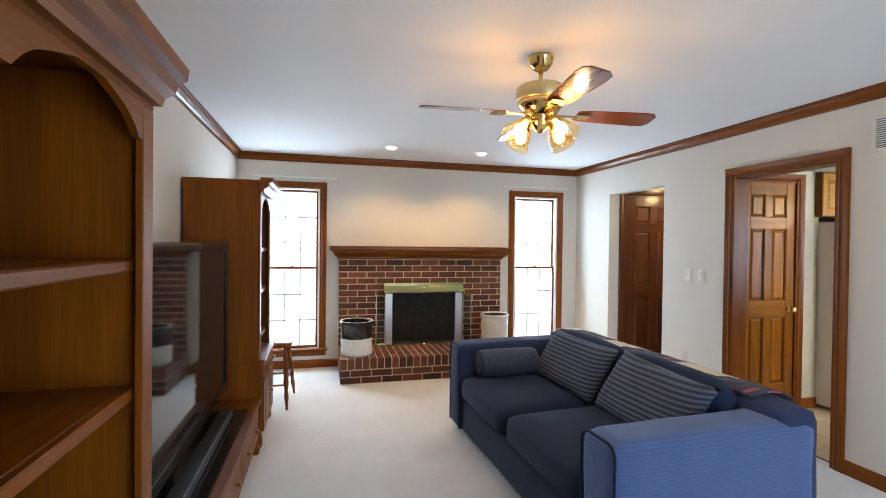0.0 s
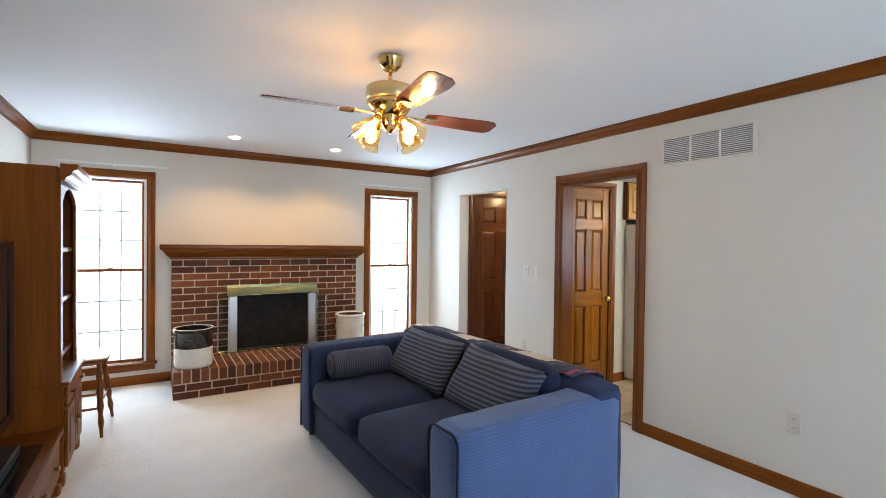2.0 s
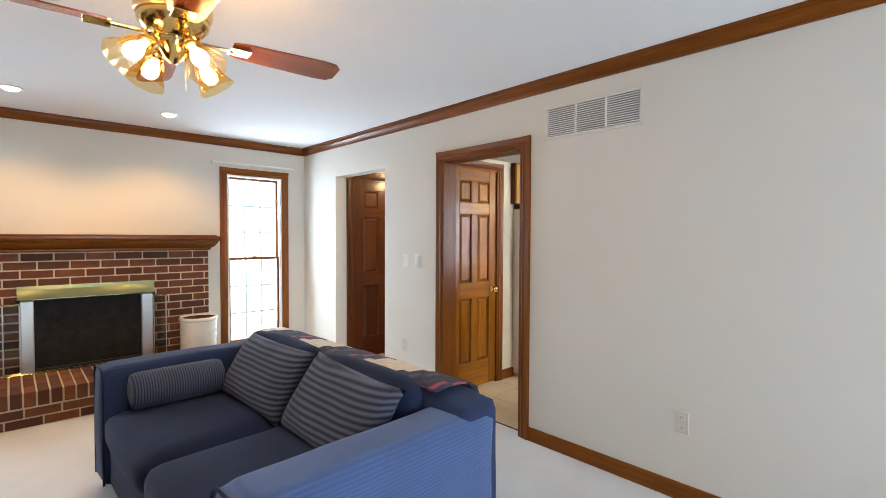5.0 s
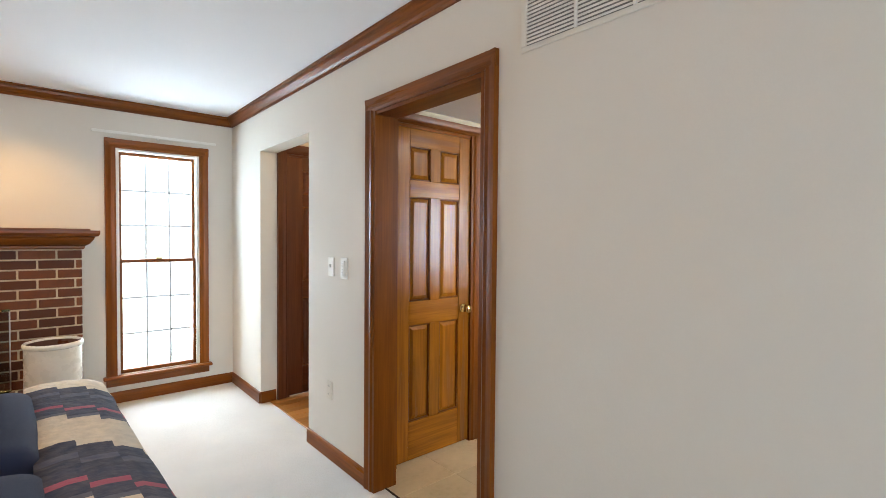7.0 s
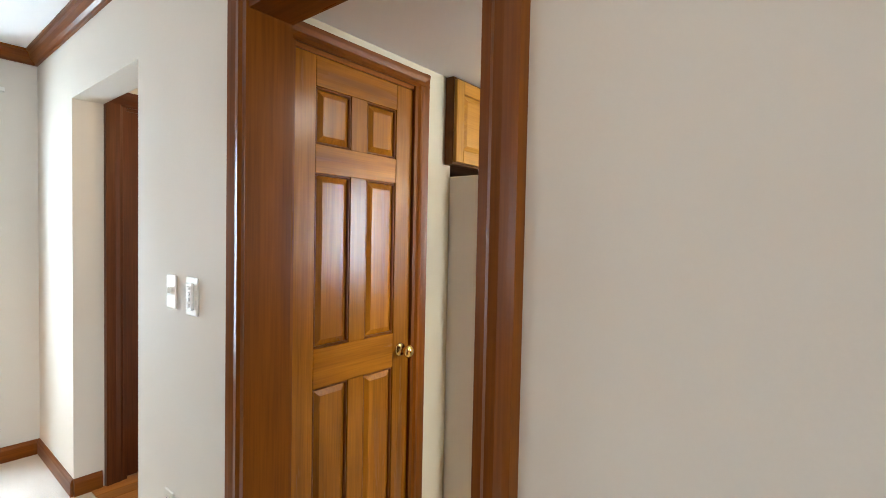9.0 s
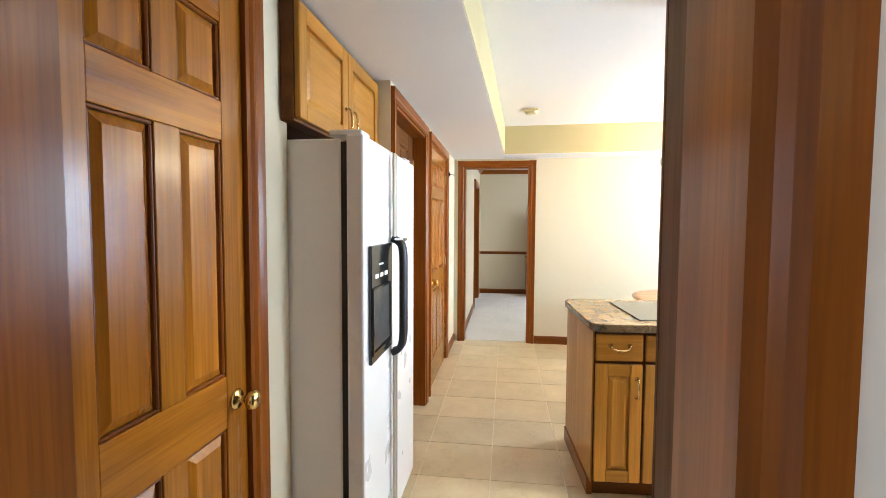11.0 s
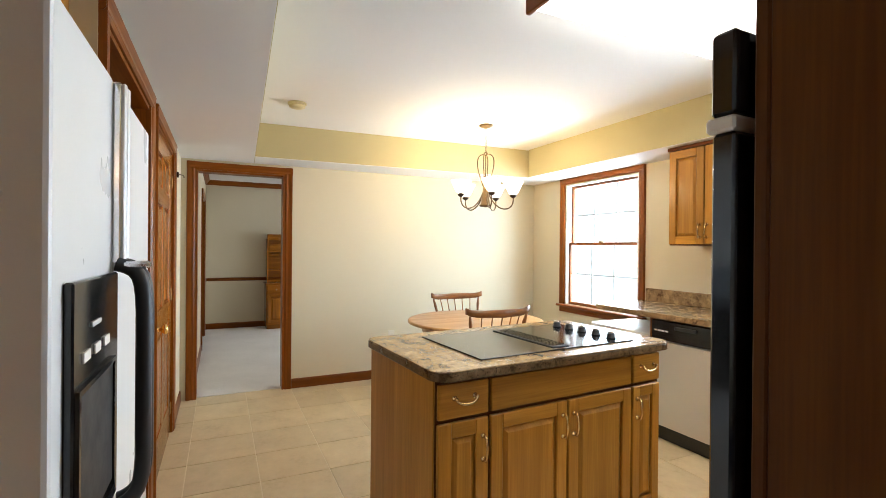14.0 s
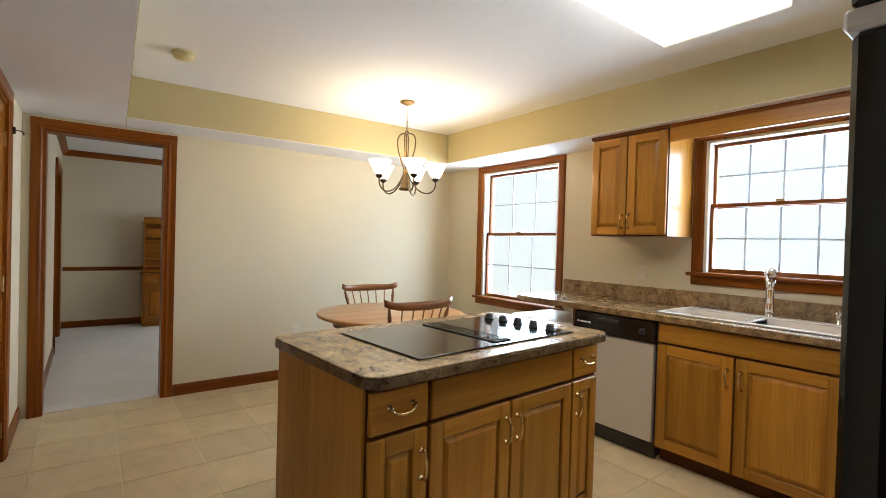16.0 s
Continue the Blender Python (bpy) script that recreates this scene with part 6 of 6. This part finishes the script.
for k in range(4):
    a = radians(45 + 90 * k)
    d = Vector((math.cos(a), math.sin(a), 0))
    o = Vector((HX, HY, 0))
    part("cage_bar", tube(curve(o + d * 0.012 + Vector((0, 0, 2.19)), o + d * 0.115 + Vector((0, 0, 2.20)), o + d * 0.07 + Vector((0, 0, 2.03)), o + d * 0.016 + Vector((0, 0, 1.905)), 14), 0.0055), AGEDB, cd, "", True)
part("column", lathe([(0.012, 1.91), (0.026, 1.90), (0.022, 1.885), (0.026, 1.87), (0.036, 1.80), (0.045, 1.755), (0.055, 1.745), (0.05, 1.735), (0.01, 1.728)], (HX, HY, 0), 20), AGEDB, cd, "", True)
for k in range(5):
    a = radians(18 + 72 * k)
    d = Vector((math.cos(a), math.sin(a), 0))
    o = Vector((HX, HY, 0))
    arm = part("arm", tube(curve(o + d * 0.02 + Vector((0, 0, 1.87)), o + d * 0.09 + Vector((0, 0, 1.66)), o + d * 0.26 + Vector((0, 0, 1.68)), o + d * 0.24 + Vector((0, 0, 1.815)), 16), 0.006), AGEDB, cd, "", True)
    c = o + d * 0.24
    part("holder", lathe([(0.008, 1.805), (0.026, 1.818), (0.03, 1.832), (0.02, 1.838)], c, 16), BRONZE, arm, "", True)
    part("shade", lathe([(0.026, 1.838), (0.040, 1.85), (0.058, 1.885), (0.070, 1.915), (0.088, 1.945), (0.085, 1.945), (0.066, 1.915), (0.05, 1.88), (0.02, 1.845)], c, 28), OPALLIT, arm, "white glass bell shade, lit", True)
    lamp("chandelier_light", "POINT", c + Vector((0, 0, 1.985)), 12.5, (1.0, 0.74, 0.40), radius=0.03)

fl = thing("fluorescent_light", "long ceiling light with a wooden end and a glowing white diffuser", "ceiling light", (7.0, 1.8, CEIL))
part("diffuser", box(6.735, 7.29, 1.25, 2.485, 2.352, 2.43, 0.02, 3), TUBES, fl, "glowing white diffuser")
part("pan", box(6.755, 7.27, 1.25, 2.485, 2.4302, CEIL - 0.0005), WHITEP, fl)
part("end_cap", box(6.725, 7.30, 2.485, 2.51, 2.335, CEIL - 0.0005, 0.005), TRIM, fl, "stained wood end cap")
part("end_cap", box(6.735, 7.29, 1.235, 1.2498, 2.352, CEIL - 0.0005, 0.004), WHITEP, fl, "white end cap")
CREAMP = surface("yellowed_cream_plastic", (0.66, 0.56, 0.32), 0.45)
sm = thing("smoke_detector", "round cream smoke detector on the ceiling", "smoke detector", (9.325, 3.13, CEIL))
part("base_ring", lathe([(0.068, -0.0005), (0.068, -0.012), (0.06, -0.014)], (9.325, 3.13, CEIL), 28), CREAMP, sm, "", True)
part("cover", lathe([(0.06, -0.012), (0.056, -0.034), (0.03, -0.042), (0.0, -0.043)], (9.325, 3.13, CEIL), 28), CREAMP, sm, "", True)
ps = thing("passage_ceiling_light", "round opal ceiling light in the passage, lit", "ceiling light", (6.3, 5.2, 2.2))
part("base_ring", lathe([(0.13, -0.0005), (0.13, -0.02), (0.12, -0.022)], (6.3, 5.2, 2.2), 28), BRASS, ps, "", True)
part("bowl", lathe([(0.12, -0.02), (0.11, -0.05), (0.07, -0.08), (0.0, -0.09)], (6.3, 5.2, 2.2), 28), OPALLIT, ps, "lit opal bowl", True)
lamp("passage_light", "POINT", (6.3, 5.2, 2.08), 13, (1.0, 0.72, 0.36), radius=0.06)

# dining room hutch
hx, hy0, hy1 = 13.874, 2.05, 2.96
hu = thing("dining_hutch", "orange pine hutch with open shelves above a panelled base", "hutch", (14.05, 2.5, 0.004))
part("base_body", box(hx, DX1 - 0.003, hy0, hy1, 0.08, 0.74, 0.003), DOORW, hu)
part("plinth", box(hx + 0.02, DX1 - 0.003, hy0 + 0.01, hy1 - 0.01, 0.004, 0.08), DOORW, hu)
part("base_top", box(hx - 0.02, DX1 - 0.003, hy0 - 0.015, hy1 + 0.015, 0.7405, 0.765, 0.005), DOORW, hu)
hf = Face((hx, hy1, 0), (0, -1, 0), (-1, 0, 0))
for a, b in ((0.02, 0.29), (0.31, 0.60), (0.62, 0.89)):
    drd = drawer(hf, a, b, 0.60, 0.72, hu, DOORW, False)
    part("knob", lathe([(0.008, 0), (0.008, -0.01), (0.015, -0.018), (0.0, -0.026)], hf.at((a + b) / 2, 0.02, 0.66), 12, "x"), ABRASS, drd, "", True)
for a, b in ((0.02, 0.45), (0.46, 0.89)):
    cabinet_door(hf, a, b, 0.10, 0.58, hu, DOORW)
for y in (hy0 + 0.02, hy1 - 0.04):
    part("upper_side", box(hx + 0.12, DX1 - 0.003, y, y + 0.02, 0.7655, 1.50, 0.003), DOORW, hu)
part("upper_back", box(DX1 - 0.015, DX1 - 0.003, hy0 + 0.04, hy1 - 0.04, 0.7655, 1.50), DOORW, hu)
for z in (0.98, 1.24, 1.30):
    part("shelf", box(hx + 0.125, DX1 - 0.015, hy0 + 0.04, hy1 - 0.04, z - 0.02, z, 0.003), DOORW, hu)
for i in range(3):
    part("small_drawer", box(hx + 0.118, hx + 0.20, hy0 + 0.05 + i * 0.275, hy0 + 0.31 + i * 0.275, 1.305, 1.405, 0.004), DOORW, hu)
part("gallery_rail", box(hx + 0.12, hx + 0.135, hy0 + 0.02, hy1 - 0.02, 1.50, 1.575, 0.02), DOORW, hu, "scalloped gallery rail")
part("top", box(hx + 0.11, DX1 - 0.003, hy0 + 0.01, hy1 - 0.01, 1.485, 1.4995, 0.004), DOORW, hu)

# ---- floors laid in pieces ----
kf = structure("floor_kitchen", box(5.40, KX1 + 0.05, 0.02, 5.0, -0.12, -0.0035), GROUT, "beige square floor tiles with pale joints")
structure("threshold", box(5.392, 5.404, 3.147, 3.952, -0.001, 0.005, 0.002), BRONZE, "thin dark carpet edge strip in the doorway")
MESHES = {}


def piece(name, size, at, material, parent, bevel):
    """A bevelled block; alike blocks share one mesh."""
    key = (name, tuple(round(s, 3) for s in size))
    if key not in MESHES:
        bm = box(-size[0] / 2, size[0] / 2, -size[1] / 2, size[1] / 2, -size[2] / 2, size[2] / 2, bevel)
        me = bpy.data.meshes.new(name)
        bm.to_mesh(me)
        bm.free()
        me.materials.append(material)
        MESHES[key] = me
    ob = new(name, MESHES[key])
    ob.location = at
    ob.parent = parent
    return ob


def tile_material():
    m, nt, ns, ls, b = nodes_of("beige_vinyl_tile")
    info = nt.nodes.new("ShaderNodeObjectInfo")
    v = coords(nt)
    add = nt.nodes.new("ShaderNodeVectorMath")
    add.operation = "ADD"
    ls.new(v, add.inputs[0])
    ls.new(info.outputs["Location"], add.inputs[1])
    c = mixed(nt, noisy(nt, add.outputs[0], 4.5, 5, 0.65), (0.52, 0.40, 0.22), (0.76, 0.63, 0.41))
    c = mixed(nt, noisy(nt, add.outputs[0], 30, 4), c, (0.67, 0.54, 0.34))
    hsv = nt.nodes.new("ShaderNodeHueSaturation")
    mr = nt.nodes.new("ShaderNodeMapRange")
    mr.inputs[3].default_value, mr.inputs[4].default_value = 0.90, 1.07
    ls.new(info.outputs["Random"], mr.inputs[0])
    ls.new(mr.outputs[0], hsv.inputs["Value"])
    ls.new(c, hsv.inputs["Color"])
    ls.new(hsv.outputs[0], b.inputs["Base Color"])
    b.inputs["Roughness"].default_value = 0.33
    return m


TILE = tile_material()
P = 0.40
for i in range(-10, 5):
    for j in range(-8, 4):
        x0, x1 = max(9.0 + i * P, 5.405), min(9.0 + (i + 1) * P, KX1 + 0.045)
        y0, y1 = max(3.02 + j * P, KY0), min(3.02 + (j + 1) * P, 4.2)
        if x1 - x0 < 0.02 or y1 - y0 < 0.02:
            continue
        piece("tile", (x1 - x0 - 0.006, y1 - y0 - 0.006, 0.004), ((x0 + x1) / 2, (y0 + y1) / 2, -0.002), TILE, kf, 0.0008)
pf = structure("floor_passage", box(5.405, 7.5, 4.648, 5.78, -0.12, -0.006), GROUT, "orange hardwood strip floor of the passage")
random.seed(4)
for j in range(13):
    y = 4.66 + j * 0.085
    x = 5.405
    while x < 7.45:
        L = min(random.uniform(0.5, 1.1), 7.49 - x)
        piece("plank", (round(L, 2) - 0.002, 0.083, 0.010), (x + L / 2, y + 0.042, -0.002), HARDW[0], pf, 0.0015)
        x += L

# ---- bricks ----
random.seed(7)
BH, BL, CO, JO = 0.0598, 0.2035, 0.0715, 0.012
rowz = 0.262
r = 0
while rowz + BH < 1.312:
    x = FPX0 - (0.1075 if r % 2 else 0.0)
    while x < FPX1 - 0.02:
        a, b = max(x, FPX0), min(x + BL, FPX1)
        spans = [(a, b)]
        if rowz + BH > 0.0 and rowz < OZ1:
            spans = [s for s in ((a, min(b, OX0)), (max(a, OX1), b)) if s[1] - s[0] > 0.02]
        for s0, s1 in spans:
            if s1 - s0 > 0.02:
                piece("brick", (s1 - s0, 0.05, BH), ((s0 + s1) / 2, FPY + 0.025 + random.uniform(-0.0015, 0.0015) - 6.0 * 0, rowz + BH / 2), BRICK, fire, 0.003).location -= BASE[fire]
        x += BL + JO
    r += 1
    rowz += CO
for r in range(2):
    x = FPX0 - (0.1075 if r % 2 else 0.0)
    z = 0.004 + r * 0.0715 + BH / 2
    while x < FPX1 - 0.02:
        a, b = max(x, FPX0), min(x + BL, FPX1)
        if b - a > 0.02:
            piece("brick", (b - a, 0.09, BH), ((a + b) / 2, 5.667 + 0.045 + random.uniform(-0.0015, 0.0015), z), BRICK, fire, 0.003).location -= BASE[fire]
        x += BL + JO
    y = 5.77
    while y < FPY - 0.03:
        L = min(BL, FPY - y)
        for xs in (FPX0 + 0.0045, FPX1 - 0.0045):
            piece("brick", (0.009, L, BH), (xs, y + L / 2, z), BRICK, fire, 0.002).location -= BASE[fire]
        y += BL + JO
n = 26
w = (FPX1 - FPX0 + JO) / n
for i in range(n):
    y = 5.664
    for k in range(3):
        L = 0.2 if k < 2 else 0.204
        piece("brick", (w - JO, L, 0.108), (FPX0 + w * i + (w - JO) / 2, y + L / 2 + random.uniform(-0.002, 0.002), 0.148 + 0.056 + random.uniform(-0.001, 0.001)), BRICK, fire, 0.003).location -= BASE[fire]
        y += L + JO
